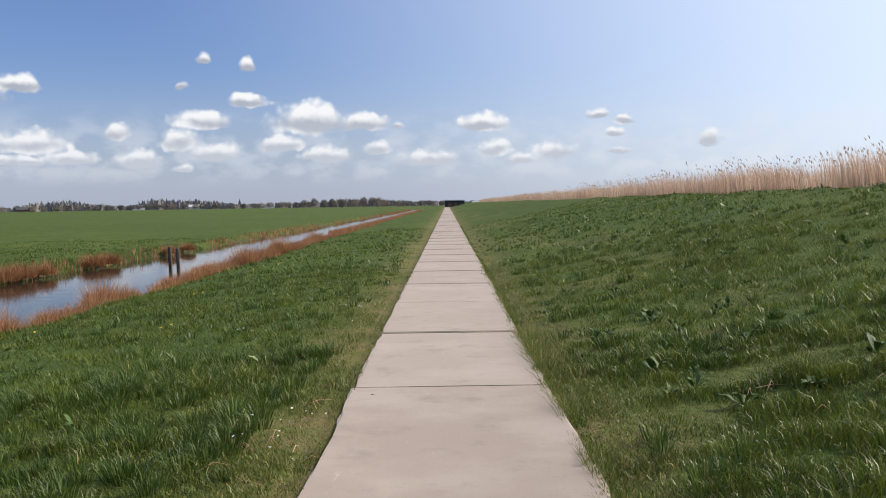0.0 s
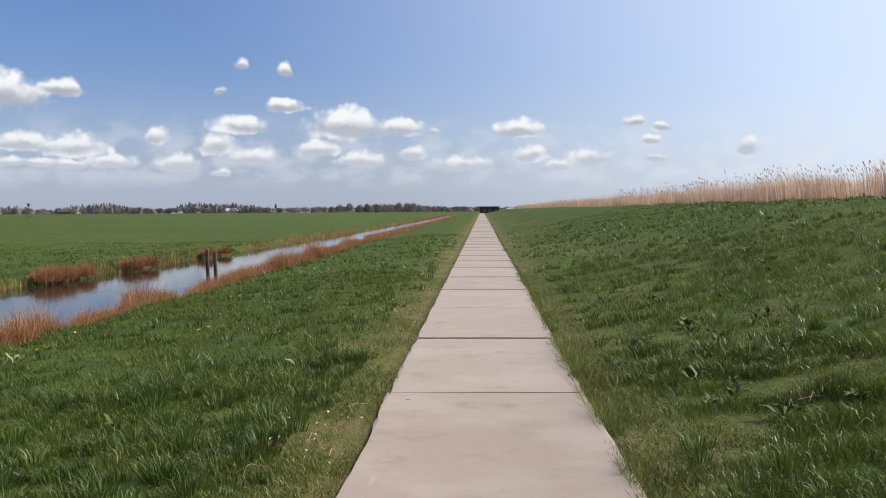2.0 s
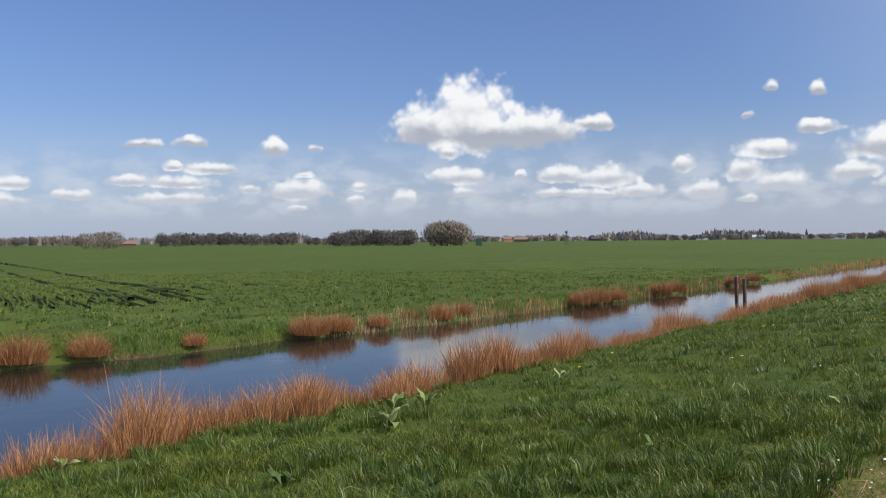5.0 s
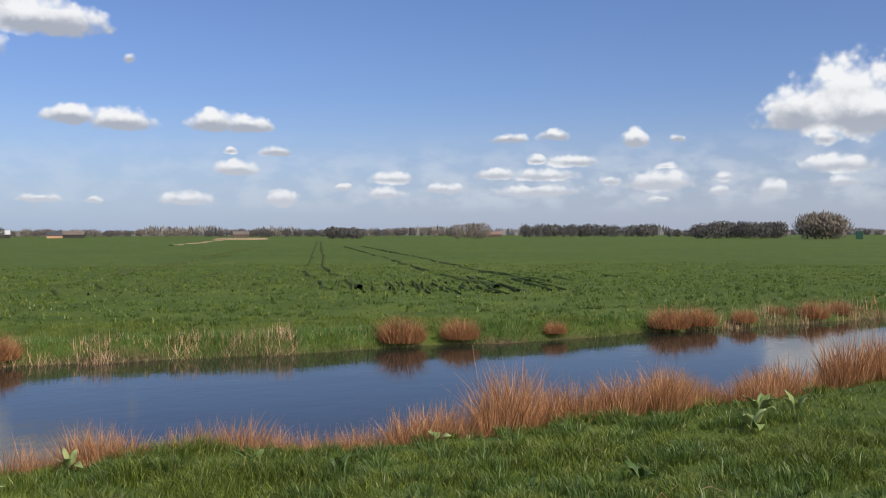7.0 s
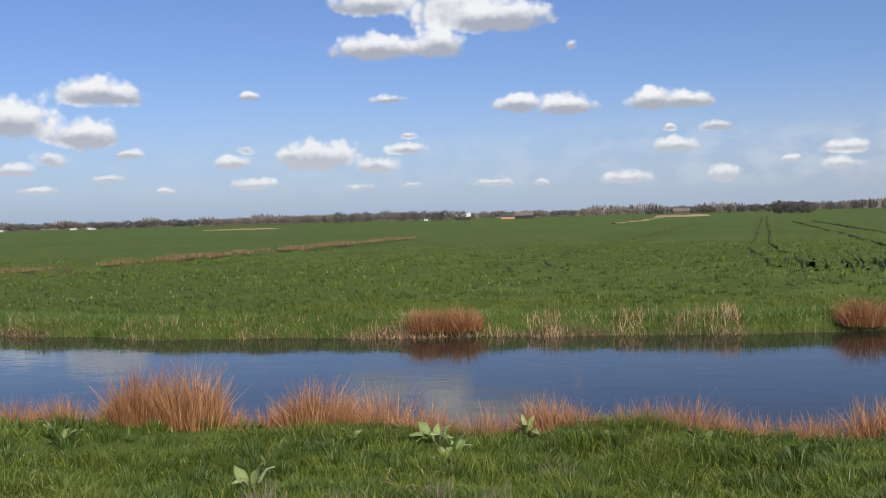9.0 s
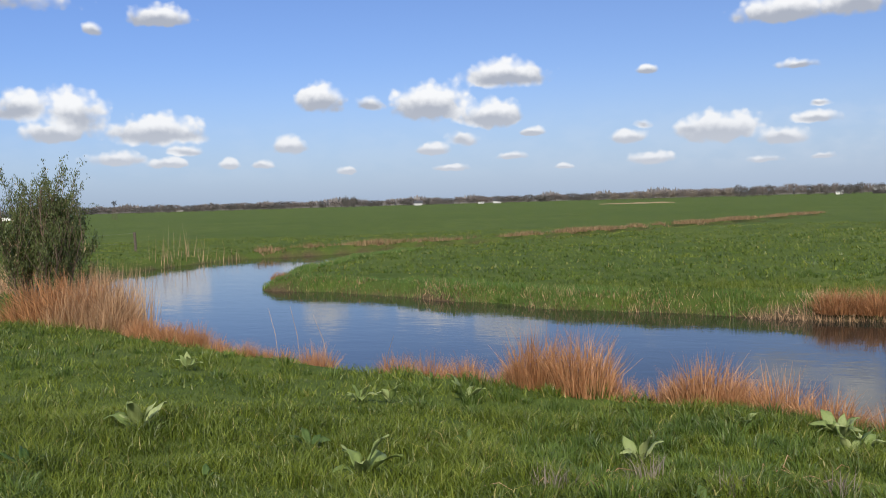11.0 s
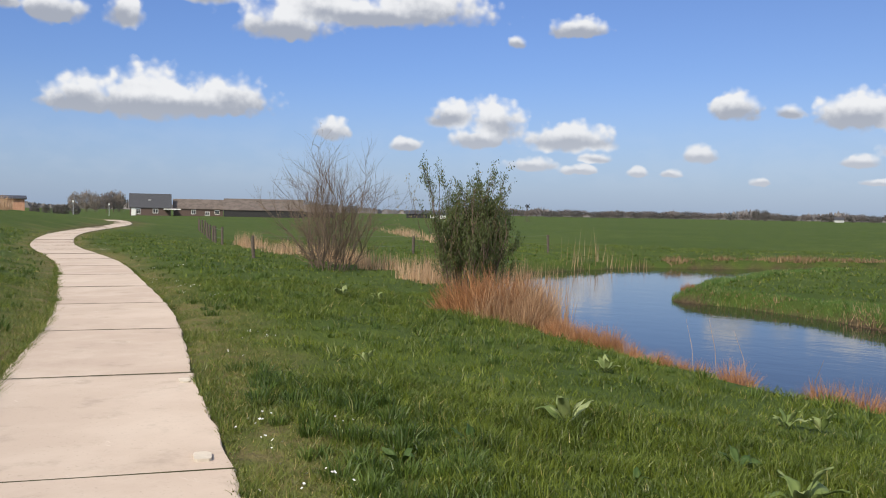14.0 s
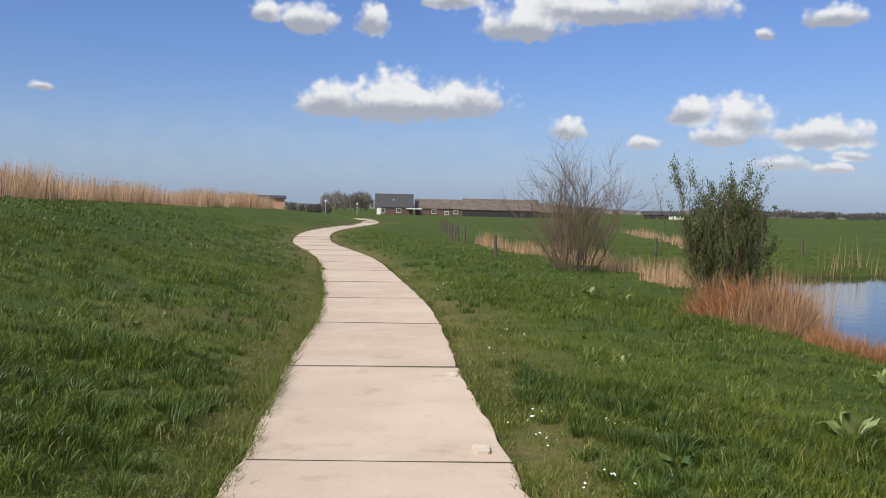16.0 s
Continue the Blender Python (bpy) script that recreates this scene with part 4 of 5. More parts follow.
def shrub(name, x, y, z, seed, stems, tall, flare, radius, depth, label, leaf=None, bark=MAT_TWIG, leaves=0, leaf_size=0.05, kids=(3, 6), base_r=0.25, category="bush", spread=0.55, rise=0.12):
    rng = np.random.RandomState(seed)
    top = empty(name, pose(x, y, z))
    tagged(top, label, category)
    tips_all, wood = [], []
    for _ in range(stems):
        a = rng.uniform(0, 2 * np.pi)
        r = base_r * np.sqrt(rng.rand())
        f = flare * rng.uniform(0.1, 1.0)
        w = np.array([np.cos(a) * f, np.sin(a) * f, 1.0])
        branching(rng, (np.cos(a) * r, np.sin(a) * r, -0.1), w / np.linalg.norm(w), tall * rng.uniform(0.6, 0.9) * (1 - 0.45 * f / flare), radius * rng.uniform(0.6, 1.1), depth, wood, tips_all, kids=kids, spread=spread, rise=rise)
        v, t = merged(wood)
        mesh_ob("stem", tri_mesh("stem", v, t), bark, top)
        wood.clear()
    if leaf:
        pts = np.array([q for q, _, k in tips_all if k <= 0])
        pick = rng.randint(0, len(pts), leaves)
        p = pts[pick] + rng.normal(0, 0.045, (leaves, 3))
        v, t = blades(p, rng.uniform(0.6, 1.3, leaves) * leaf_size * 1.6, np.full(leaves, leaf_size * 0.6), rng.uniform(0.1, 0.8, leaves), rng, True)
        mesh_ob("foliage", tri_mesh("foliage", v, t), leaf, top)
    return top


MAT_BUDS = make_grass("spring_leaf", (0.045, 0.064, 0.018), (0.155, 0.185, 0.066), (0.26, 0.20, 0.10), 0.08)
MAT_CATKIN = make_grass("catkins", (0.22, 0.19, 0.07), (0.36, 0.31, 0.14), (0.25, 0.18, 0.1), 0.2)
shrub("bare_willow", -20.3, -23.6, -0.45, 104, 36, 3.9, 0.64, 0.024, 2, "bare multi-stemmed willow bush beside the fence", leaf=MAT_CATKIN, leaves=5000, leaf_size=0.015, base_r=0.85, kids=(6, 10), spread=0.6, rise=0.06)
shrub("leafy_willow", -17.3, -14.9, -0.45, 102, 46, 2.75, 0.17, 0.022, 2, "willow bush in fresh grey-green spring leaf", leaf=MAT_BUDS, leaves=34000, leaf_size=0.034, base_r=0.62, kids=(4, 7), spread=0.25, rise=0.13)
shrub("willow_sapling", -20.3, -19.2, -0.45, 103, 2, 2.8, 0.25, 0.014, 1, "thin bare willow sapling among dry reeds", leaf=MAT_CATKIN, leaves=160, leaf_size=0.03, base_r=0.1, spread=0.35)


def twig_crown(seed, count, bare, shape):
    """A crown of many small twigs or leaf clumps within an uneven outline, 1 high and 1 wide, with gaps."""
    rng = np.random.RandomState(seed)
    q = rng.normal(0, 1, (count, 3))
    q /= np.linalg.norm(q, axis=1, keepdims=True)
    lump = 0.75 + 0.5 * lattice(np.arctan2(q[:, 1], q[:, 0]) * 2 + 9, q[:, 2] * 2 + 9, 0.55, seed)
    r = rng.uniform(0.25, 1, count) ** 0.5 * lump
    p = q * r[:, None] * np.array([0.5, 0.5, shape])
    p[:, 2] += 1 - shape
    size = rng.uniform(0.05, 0.13, count)
    return blades(p, size * (1.6 if bare else 0.9), size * (0.35 if bare else 0.8), rng.uniform(0.2, 1.0, count), rng, False)


# crown colours are lightened and greyed: distance haze mixed into the base colour
MAT_WOOD_A = make_straw("bare_crown", (0.13, 0.110, 0.105), (0.24, 0.205, 0.19), 0.2)
MAT_WOOD_B = make_straw("dark_crown", (0.078, 0.072, 0.070), (0.155, 0.142, 0.132), 0.15)
MAT_WOOD_C = make_straw("budding_crown", (0.18, 0.150, 0.125), (0.32, 0.27, 0.225), 0.25)


def tree_kind(seed, bare, shape, mat, label):
    rng = np.random.RandomState(seed)
    top = empty("tree", pose(0, 0, -500))
    tagged(top, label, "tree")
    v, t = tube([(0, 0, -0.05), (0.01, 0, 0.3), (0, 0.01, 0.75)], [0.028, 0.02, 0.006], 5)
    mesh_ob("trunk", tri_mesh("trunk", v, t), MAT_BARK, top)
    v, t = twig_crown(seed, 950, bare, shape)
    mesh_ob("crown", tri_mesh("crown", v, t), mat, top)
    return top


TREES = {
    "bare": tree_kind(201, True, 0.42, MAT_WOOD_A, "distant bare deciduous tree at the field's edge"),
    "bare2": tree_kind(202, True, 0.46, MAT_WOOD_C, "distant tree in brownish bud at the field's edge"),
    "dark": tree_kind(203, False, 0.48, MAT_WOOD_B, "distant dark dense tree at the field's edge"),
    "dark2": tree_kind(204, True, 0.49, MAT_WOOD_B, "distant dark bare tree in a small wood"),
    "round": tree_kind(205, True, 0.5, MAT_WOOD_C, "large round brownish willow clump in the field"),
}


def polar(bearing_, dist):
    b = radians(bearing_)
    return -math.sin(b) * dist, math.cos(b) * dist


def tree(kind, bearing_, dist, tall, wide, group="", z=-0.5):
    x, y = polar(bearing_, dist)
    ob = copy_thing(TREES[kind], Matrix.Translation((x, y, z)) @ Matrix.Rotation(bearing_ * 7.3, 4, "Z"))
    ob.scale = (wide, wide, tall)
    return tagged(ob, group=group)


def rise(deg, dist):
    return math.tan(radians(deg)) * dist + 2.1


def wood(kinds, b0, b1, dist, top, step_, seed, group, wide=1.0):
    r = random.Random(seed)
    b = b0
    while b < b1:
        d = dist * r.uniform(0.95, 1.08)
        h = rise(top * r.uniform(0.75, 1.1), d)
        tree(r.choice(kinds), b, d, h, h * r.uniform(0.8, 1.25) * wide, group)
        b += step_ * r.uniform(0.6, 1.4)


# small woods and single trees round the polder
for off, h, w in ((-0.85, 0.86, 0.9), (0, 1.0, 1.15), (0.8, 0.92, 0.95), (0.4, 0.95, 1.0), (-0.4, 0.96, 1.0)):
    tree("round", 33.95 + off, 300, rise(1.12, 300) * h, rise(1.12, 300) * w * 1.1, "round willow clump")
wood(["dark", "dark2"], 36.3, 40.9, 330, 0.60, 0.30, 1, "dark wood", 1.2)
wood(["dark", "dark2"], 41.2, 43.0, 420, 0.22, 0.5, 12, "field edge trees")
wood(["dark2", "dark"], 43.5, 51.4, 430, 0.50, 0.42, 2, "long dark wood")
wood(["bare2", "round"], 53.9, 55.8, 330, 0.62, 0.5, 3, "brown tree clump", 1.1)
wood(["dark"], 61.6, 63.2, 340, 0.38, 0.5, 4, "dark tree clump", 1.2)
wood(["bare", "bare2", "dark2"], 55.9, 61.4, 520, 0.33, 0.45, 5, "field edge trees")
wood(["bare", "bare2", "dark2"], 63.4, 82.0, 560, 0.26, 0.58, 6, "field edge trees", 1.8)
wood(["dark2", "bare"], 82.0, 90.0, 480, 0.42, 0.36, 7, "tree row")
wood(["bare2", "bare"], 90.0, 97.0, 560, 0.30, 0.26, 8, "tree row", 1.3)
wood(["dark2", "bare"], 97.0, 131.0, 640, 0.27, 0.60, 9, "tree row", 2.1)
wood(["dark2"], 113.0, 113.7, 560, 0.48, 0.4, 10, "tree row")
wood(["bare", "bare2", "dark2"], 3.0, 32.0, 720, 0.20, 0.62, 11, "field edge trees", 1.5)
wood(["bare"], 6.5, 9.2, 600, 0.36, 0.5, 13, "field edge trees")
wood(["bare2", "bare"], 4.2, 6.0, 640, 0.4, 0.45, 14, "field edge trees")
wood(["bare", "dark2"], -12.0, 3.0, 700, 0.18, 0.8, 15, "field edge trees", 1.5)
wood(["bare", "bare2"], 151.6, 154.6, 330, 0.85, 0.6, 16, "trees behind the farm", 0.75)
wood(["dark"], 154.0, 156.5, 220, 0.05, 0.5, 17, "shrubs by the farm")
for o in TREES.values():
    for part_ in o.children_recursive:
        bpy.data.objects.remove(part_)
    bpy.data.objects.remove(o)

# a low belt of woods along the horizon; its haze is painted into the colour
r = np.random.RandomState(300)
n = 26000
b = np.radians(r.uniform(-20, 158, n))
d = r.uniform(850, 1300, n)
h = (4.0 + 8.0 * lattice(np.degrees(b), d * 0.0, 1.6, 301) ** 1.5) * r.uniform(0.5, 1.1, n)
v, t = blades(np.stack([-np.sin(b) * d, np.cos(b) * d, np.full(n, -0.6)], 1), h, r.uniform(3, 9, n), r.uniform(0, 0.3, n), r, False)
# pale grey-brown stands in for the haze of the distance
MAT_FAR_HAZED = make_straw("far_woods", (0.16, 0.150, 0.155), (0.235, 0.215, 0.21), 0.1)
tagged(mesh_ob("far_woods", tri_mesh("far_woods", v, t), MAT_FAR_HAZED), "belt of woods on the horizon, greyed by painted haze", "woods", kind="stuff")


# ---- plants in the meadow ----
def make_leaf(name, dark, light):
    s = Stuff(name, rough=0.5, spec=0.4)
    c = s.mix(s.each(), dark, light)
    c = s.mix(s.times(s.ramp(s.noise(25, 4), 0.45, 0.7), 0.4), c, dark)
    return s.colour(c).bump(s.noise(40, 3), 0.3, 0.01).leafy(0.3, c).mat


MAT_DOCK = make_leaf("dock_leaf", (0.17, 0.235, 0.065), (0.40, 0.45, 0.20))
MAT_HERB = make_leaf("herb_leaf", (0.055, 0.105, 0.022), (0.12, 0.175, 0.045))
MAT_WHITE = plain("petals", (0.82, 0.82, 0.80), (0.72, 0.72, 0.70), 0.6, 30)
MAT_YELLOW = plain("yellow_petals", (0.75, 0.55, 0.03), (0.65, 0.42, 0.02), 0.6, 30)


def leaf_mesh(seed):
    """A broad dock leaf along +x, with a fold along its middle and a drooping tip."""
    rng = random.Random(seed)
    bm = bmesh.new()
    rows, n = [], 8
    droop, wave = rng.uniform(0.35, 0.9), rng.uniform(0, 6)
    for k in range(n + 1):
        u = k / n
        w = 0.150 * math.sin(math.pi * min(1, max(0.0, (u - 0.12) / 0.88)) ** 0.75) + 0.012
        if k == n:
            w = 0.004
        z = u * 0.62 - droop * u ** 2.6 * 0.62
        x = u * (0.95 - 0.15 * droop * u)
        row = [bm.verts.new((x, s * w, z + abs(s) * w * 0.28 + 0.026 * math.sin(wave + 11 * u + s * 2.6) * (0.3 + abs(s)))) for s in (-1, -0.5, 0, 0.5, 1)]
        rows.append(row)
    for a, b in zip(rows, rows[1:]):
        for i in range(4):
            bm.faces.new((a[i], a[i + 1], b[i + 1], b[i]))
    r = bmesh.ops.extrude_face_region(bm, geom=list(bm.faces))
    for v in r["geom"]:
        if isinstance(v, bmesh.types.BMVert):
            v.co.z -= 0.004
    me = bpy.data.meshes.new("leaf")
    bm.to_mesh(me)
    bm.free()
    me.polygons.foreach_set("use_smooth", np.ones(len(me.polygons), bool))
    return me


LEAVES = [leaf_mesh(k) for k in range(5)]
HERB_LEAVES = [me.copy() for me in LEAVES]
for me in LEAVES:
    me.materials.append(MAT_DOCK)
for me in HERB_LEAVES:
    me.materials.append(MAT_HERB)


def dock(x, y, size, count, upright=0.35, kinds=LEAVES, name="dock_plant", label="broad-leaved dock plant with pale green leaves"):
    rng = random.Random(int(x * 91 + y * 37))
    z = float(ground_at(np.array([x]), np.array([y]))[0][0])
    top = empty(name, pose(x, y, z))
    tagged(top, label, "plant", "dock plants" if kinds is LEAVES else "low herbs")
    turn = rng.uniform(0, 360)
    for k in range(count):
        ob = new("leaf", rng.choice(kinds))
        ob.parent = top
        tilt = -math.degrees(upright) - rng.uniform(-12, 38)
        s = size * rng.uniform(0.65, 1.1)
        ob.matrix_basis = pose(0, 0, 0.01, 0, 0, turn + 360 * k / count + rng.uniform(-25, 25)) @ pose(0.01, 0, 0, rng.uniform(-25, 25), tilt * 0.8, 0) @ Matrix.Diagonal((s, s, s, 1))
    return top


for x, y, size, count in ((-6.13, -4.35, 0.50, 5), (-5.46, -2.24, 0.50, 6), (-8.46, -3.52, 0.36, 6), (-8.52, -3.22, 0.30, 5), (-8.96, -2.59, 0.50, 3), (-6.81, -7.43, 0.26, 5),
                          (-12.12, -13.83, 0.45, 7), (-9.58, -6.17, 0.34, 6), (-12.78, -13.45, 0.40, 4), (-8.10, 0.77, 0.42, 5), (-7.28, 0.79, 0.42, 4), (-6.64, -0.65, 0.36, 3),
                          (-8.01, 0.07, 0.32, 5), (-8.25, 1.63, 0.32, 4), (-6.55, 8.37, 0.44, 6), (-5.87, 7.39, 0.46, 6), (-6.25, 8.60, 0.36, 5), (-11.94, 17.29, 0.42, 4),
                          (-11.68, 11.21, 0.44, 4), (-5.48, 10.50, 0.30, 4), (-1.91, 9.34, 0.24, 2), (-8.05, 0.80, 0.36, 5), (-7.67, 0.90, 0.34, 4), (-7.51, 4.82, 0.30, 4),
                          (-7.63, 2.14, 0.26, 4)):
    dock(x, y, size * 0.68, count + 1, 0.3)
_r = random.Random(44)
for _ in range(46):
    y = _r.uniform(5.5, 19)
    x = 1.6 + _r.random() ** 1.3 * (1.5 + 0.22 * y)
    dock(x, y, _r.uniform(0.10, 0.21), _r.randint(4, 7), 0.2, HERB_LEAVES, "herb_rosette", "low dark green leaf rosette in the grass")
for _ in range(34):
    a = _r.uniform(20, 165)
    d = _r.uniform(3.2, 9)
    x, y = polar(a, d)
    s_, w_ = ground_at(np.array([x]), np.array([y]))[1:]
    if abs(s_[0]) > 1.6 and w_[0] > 0.7:
        dock(x, y, _r.uniform(0.12, 0.22), _r.randint(4, 7), 0.25, HERB_LEAVES, "herb_rosette", "low dark green leaf rosette in the grass")


def flowers(name, mat, seed, spots, per, radius, size, label, tall=0.06):
    rng = np.random.RandomState(seed)
    vs, ts, k = [], [], 0
    for x, y in spots:
        n = rng.randint(max(1, per // 2), per + 1)
        for _ in range(n):
            fx, fy = x + rng.normal(0, radius), y + rng.normal(0, radius)
            z, s, w = ground_at(np.array([fx]), np.array([fy]))
            if abs(s[0]) < 0.88 or w[0] < 0.1:
                continue
            c = np.array([fx, fy, z[0] + tall * rng.uniform(0.7, 1.4)])
            a = np.arange(7) * 2 * np.pi / 7
            r = size * rng.uniform(0.7, 1.2)
            tip = rng.normal(0, 0.3, 2)
            ring = np.stack([np.cos(a) * r, np.sin(a) * r, (np.cos(a) * tip[0] + np.sin(a) * tip[1]) * r + 0.004], 1) + c
            vs.append(np.concatenate([[c - (0, 0, 0.006)], ring]))
            ts.append(np.array([(k, k + 1 + i, k + 1 + (i + 1) % 7) for i in range(7)]))
            k += 8
    tagged(mesh_ob(name, tri_mesh(name, np.concatenate(vs), np.concatenate(ts)), mat), label, "flowers", kind="stuff")


_r = random.Random(61)
DAISY_SPOTS = [(-1.2, 6.35), (-1.0, 6.9), (-1.35, 6.1), (-0.95, 5.7), (-1.15, 9.8), (-1.1, 12.5), (-1.2, 14.0)]
for _ in range(40):
    u = _r.uniform(ARC_8 + 10, ARC_8 + 55)
    p, q, side = on_line(u)
    o = -_r.uniform(1.0, 2.2) if _r.random() < 0.75 else _r.uniform(1.0, 2.5)
    c = p + side * o
    DAISY_SPOTS.append((c[0], c[1]))
for _ in range(9):
    DAISY_SPOTS.append((_r.uniform(-4, -1.2), _r.uniform(7, 24)))
flowers("daisies", MAT_WHITE, 62, DAISY_SPOTS, 7, 0.13, 0.010, "small white daisies scattered along the path verge")
flowers("dandelions", MAT_YELLOW, 63, [(-5.6, 11.5), (-5.9, 9.6), (-4.1, 12.8), (-6.2, 14), (-5.0, 17)], 2, 0.3, 0.022, "a few yellow dandelions in the grass", 0.1)

# dead flower stalks standing in the grass
DEAD = [rush_mesh(90 + k, 60, 0.16, 0.30, 0.006, 0.5) for k in range(2)]
for me in DEAD:
    me.materials.append(MAT_WOOD_C)
for x, y in ((-5.75, -0.05), (-5.9, 0.55), (-5.5, -1.05), (-6.1, -0.55), (-5.7, 0.9), (-6.5, 1.5)):
    ob = new("dead_weed", DEAD[int(abs(y * 10)) % 2])
    ob.matrix_basis = pose(x, y, float(ground_at(np.array([x]), np.array([y]))[0][0]), 0, 0, x * 100)
    tagged(ob, "dead brown weed stalks standing in the grass", "plant", "dead weeds")

# dry stalks lying on the verge
r = np.random.RandomState(64)
sticks = []
for cx, cy, n in ((-1.15, 6.25, 10), (-1.2, 5.6, 4), (-1.05, 7.4, 5), (-3.9, 4.4, 6), (-6.2, 5.2, 10), (-6.3, 0.3, 12), (-5.6, -1.0, 10), (2.6, 6.6, 10), (3.6, 6.4, 8), (4.4, 7.6, 8)):
    for _ in range(n):
        x, y = cx + r.normal(0, 0.25), cy + r.normal(0, 0.25)
        a, l = r.uniform(0, 6.28), r.uniform(0.08, 0.3)
        g = float(ground_at(np.array([x]), np.array([y]))[0][0])
        d = np.array([math.cos(a), math.sin(a), 0]) * l / 2
        sticks.append(tube([(x - d[0], y - d[1], g + 0.02), (x, y, g + r.uniform(0.04, 0.09)), (x + d[0], y + d[1], g + 0.03)], [0.003, 0.0035, 0.002], 3))
v, t = merged(sticks)
tagged(mesh_ob("dead_stalks", tri_mesh("dead_stalks", v, t), MAT_PALE), "dry straw-coloured stalks lying in the grass", "straw", kind="stuff")

# single bleached stalks over the water's edge
r = np.random.RandomState(65)
sticks = []
for b, d, h in ((114.5, 12.2, 0.75), (116.2, 12.6, 0.85), (117.5, 12.9, 0.8), (111.0, 11.8, 0.55), (100.2, 10.3, 0.6), (54.5, 10.2, 0.95)):
    x, y = polar(b, d)
    lean = r.uniform(-0.3, 0.3, 2)
    sticks.append(tube([(x, y, -0.6), (x + lean[0] * 0.3, y + lean[1] * 0.3, -0.6 + h * 0.55), (x + lean[0], y + lean[1], -0.6 + h)], [0.0035, 0.003, 0.0015], 4))
v, t = merged(sticks)
tagged(mesh_ob("bleached_stalks", tri_mesh("bleached_stalks", v, t), MAT_PALE), "a few bleached reed stalks beside the water", "reed", kind="stuff")


# ---- worn marks in the fields ----
def make_soil(name, a_, b_):
    s = Stuff(name, rough=0.95, spec=0.1)
    p = s.place()
    s.colour(s.mix(s.ramp(s.noise(4, 5, vec=p), 0.3, 0.7), a_, b_))
    return s.bump(s.noise(9, 5, vec=p), 0.8, 0.06).mat


MAT_RUT = make_soil("rut_soil", (0.042, 0.057, 0.017), (0.072, 0.094, 0.026))
MAT_BANK = make_soil("bank_soil", (0.080, 0.060, 0.030), (0.19, 0.140, 0.075))
MAT_LITTER = make_straw("bank_litter", (0.10, 0.065, 0.032), (0.36, 0.245, 0.135), 0.1)
MAT_STRAW = make_soil("straw_field", (0.21, 0.155, 0.09), (0.32, 0.245, 0.155))


def ridge(line, wide, tall, seed, every=0.6, lift=0.0, broken=0.0, cell=2.2):
    """Low uneven ridge of soil along a line."""
    rng = np.random.RandomState(seed)
    line = np.array(line, float)
    a = arc(line)
    u = np.arange(0, a[-1], every)
    x, y = np.interp(u, a, line[:, 0]), np.interp(u, a, line[:, 1])
    qx, qy = np.gradient(x), np.gradient(y)
    q = np.maximum(np.hypot(qx, qy), 1e-9)
    nx, ny = -qy / q, qx / q
    sway = (lattice(u, u * 0, 3.0, seed) - 0.5) * wide
    w = wide * (0.35 + 0.9 * lattice(u, u * 0 + 5, 1.4, seed)) / 2
    if broken:
        w = w * (lattice(u, u * 0 + 9, cell, seed + 1) > broken)
    g = ground_at(x, y, False)[0] + lift
    h = tall * (0.5 + lattice(u, u * 0 + 2, 0.9, seed))
    rows = [np.stack([x + nx * (sway + o * w), y + ny * (sway + o * w), g + np.where(w > 0, z * h, -0.15)], 1) for o, z in ((-1, -0.3), (-0.5, 0.9), (0.1, 1.0), (0.6, 0.8), (1, -0.3))]
    v = np.stack(rows, 1)
    n, m = v.shape[:2]
    i, j = np.meshgrid(np.arange(n - 1), np.arange(m - 1), indexing="ij")
    p = (i * m + j).ravel()
    return v.reshape(-1, 3), np.concatenate([np.stack([p, p + m, p + m + 1], 1), np.stack([p, p + m + 1, p + 1], 1)])


def shifted(line, dx, dy):
    return [(x + dx, y + dy) for x, y in line]


TRACK_A = [(-204, 99), (-112, 54), (-64, 30.5), (-45, 21.2), (-36.4, 17.6), (-29, 14.6)]
TRACK_B = [(-123, 64.3), (-57.6, 34.1), (-38, 24.8), (-31.8, 22.4), (-27.4, 20.8)]
TRACK_C = [(-31.3, 6.2), (-36.5, 6.9), (-47.8, 11.5), (-60, 18.5), (-127, 51.5)]
pieces = []
for n_, (line, dx, dy) in enumerate(((TRACK_A, 0, 0), (TRACK_A, -1.2, 1.6), (TRACK_B, 0, 0), (TRACK_B, -2.0, 4.0), (TRACK_C, 0, 0), (TRACK_C, -2, 1.9))):
    pieces.append(ridge(shifted(line, dx, dy), 0.34, 0.10, 400 + n_, 0.4, broken=0.16))
_r = random.Random(410)
for k in range(60):
    b = 45.5 + k * 0.54 + _r.uniform(-0.3, 0.3)
    d0 = _r.uniform(30, 34) if k % 5 else _r.uniform(36, 42)
    x0, y0 = polar(b, d0)
    l = _r.uniform(5, 13)
    pieces.append(ridge([(x0, y0), (x0 - l * 0.86, y0 + l * 0.45)], 0.13, 0.06, 420 + k, 0.3, broken=0.35, cell=1.0))
v, t = merged(pieces)
tagged(mesh_ob("wheel_ruts", tri_mesh("wheel_ruts", v, t), MAT_RUT), "dark curving tractor ruts in the green field", "ruts", kind="stuff")

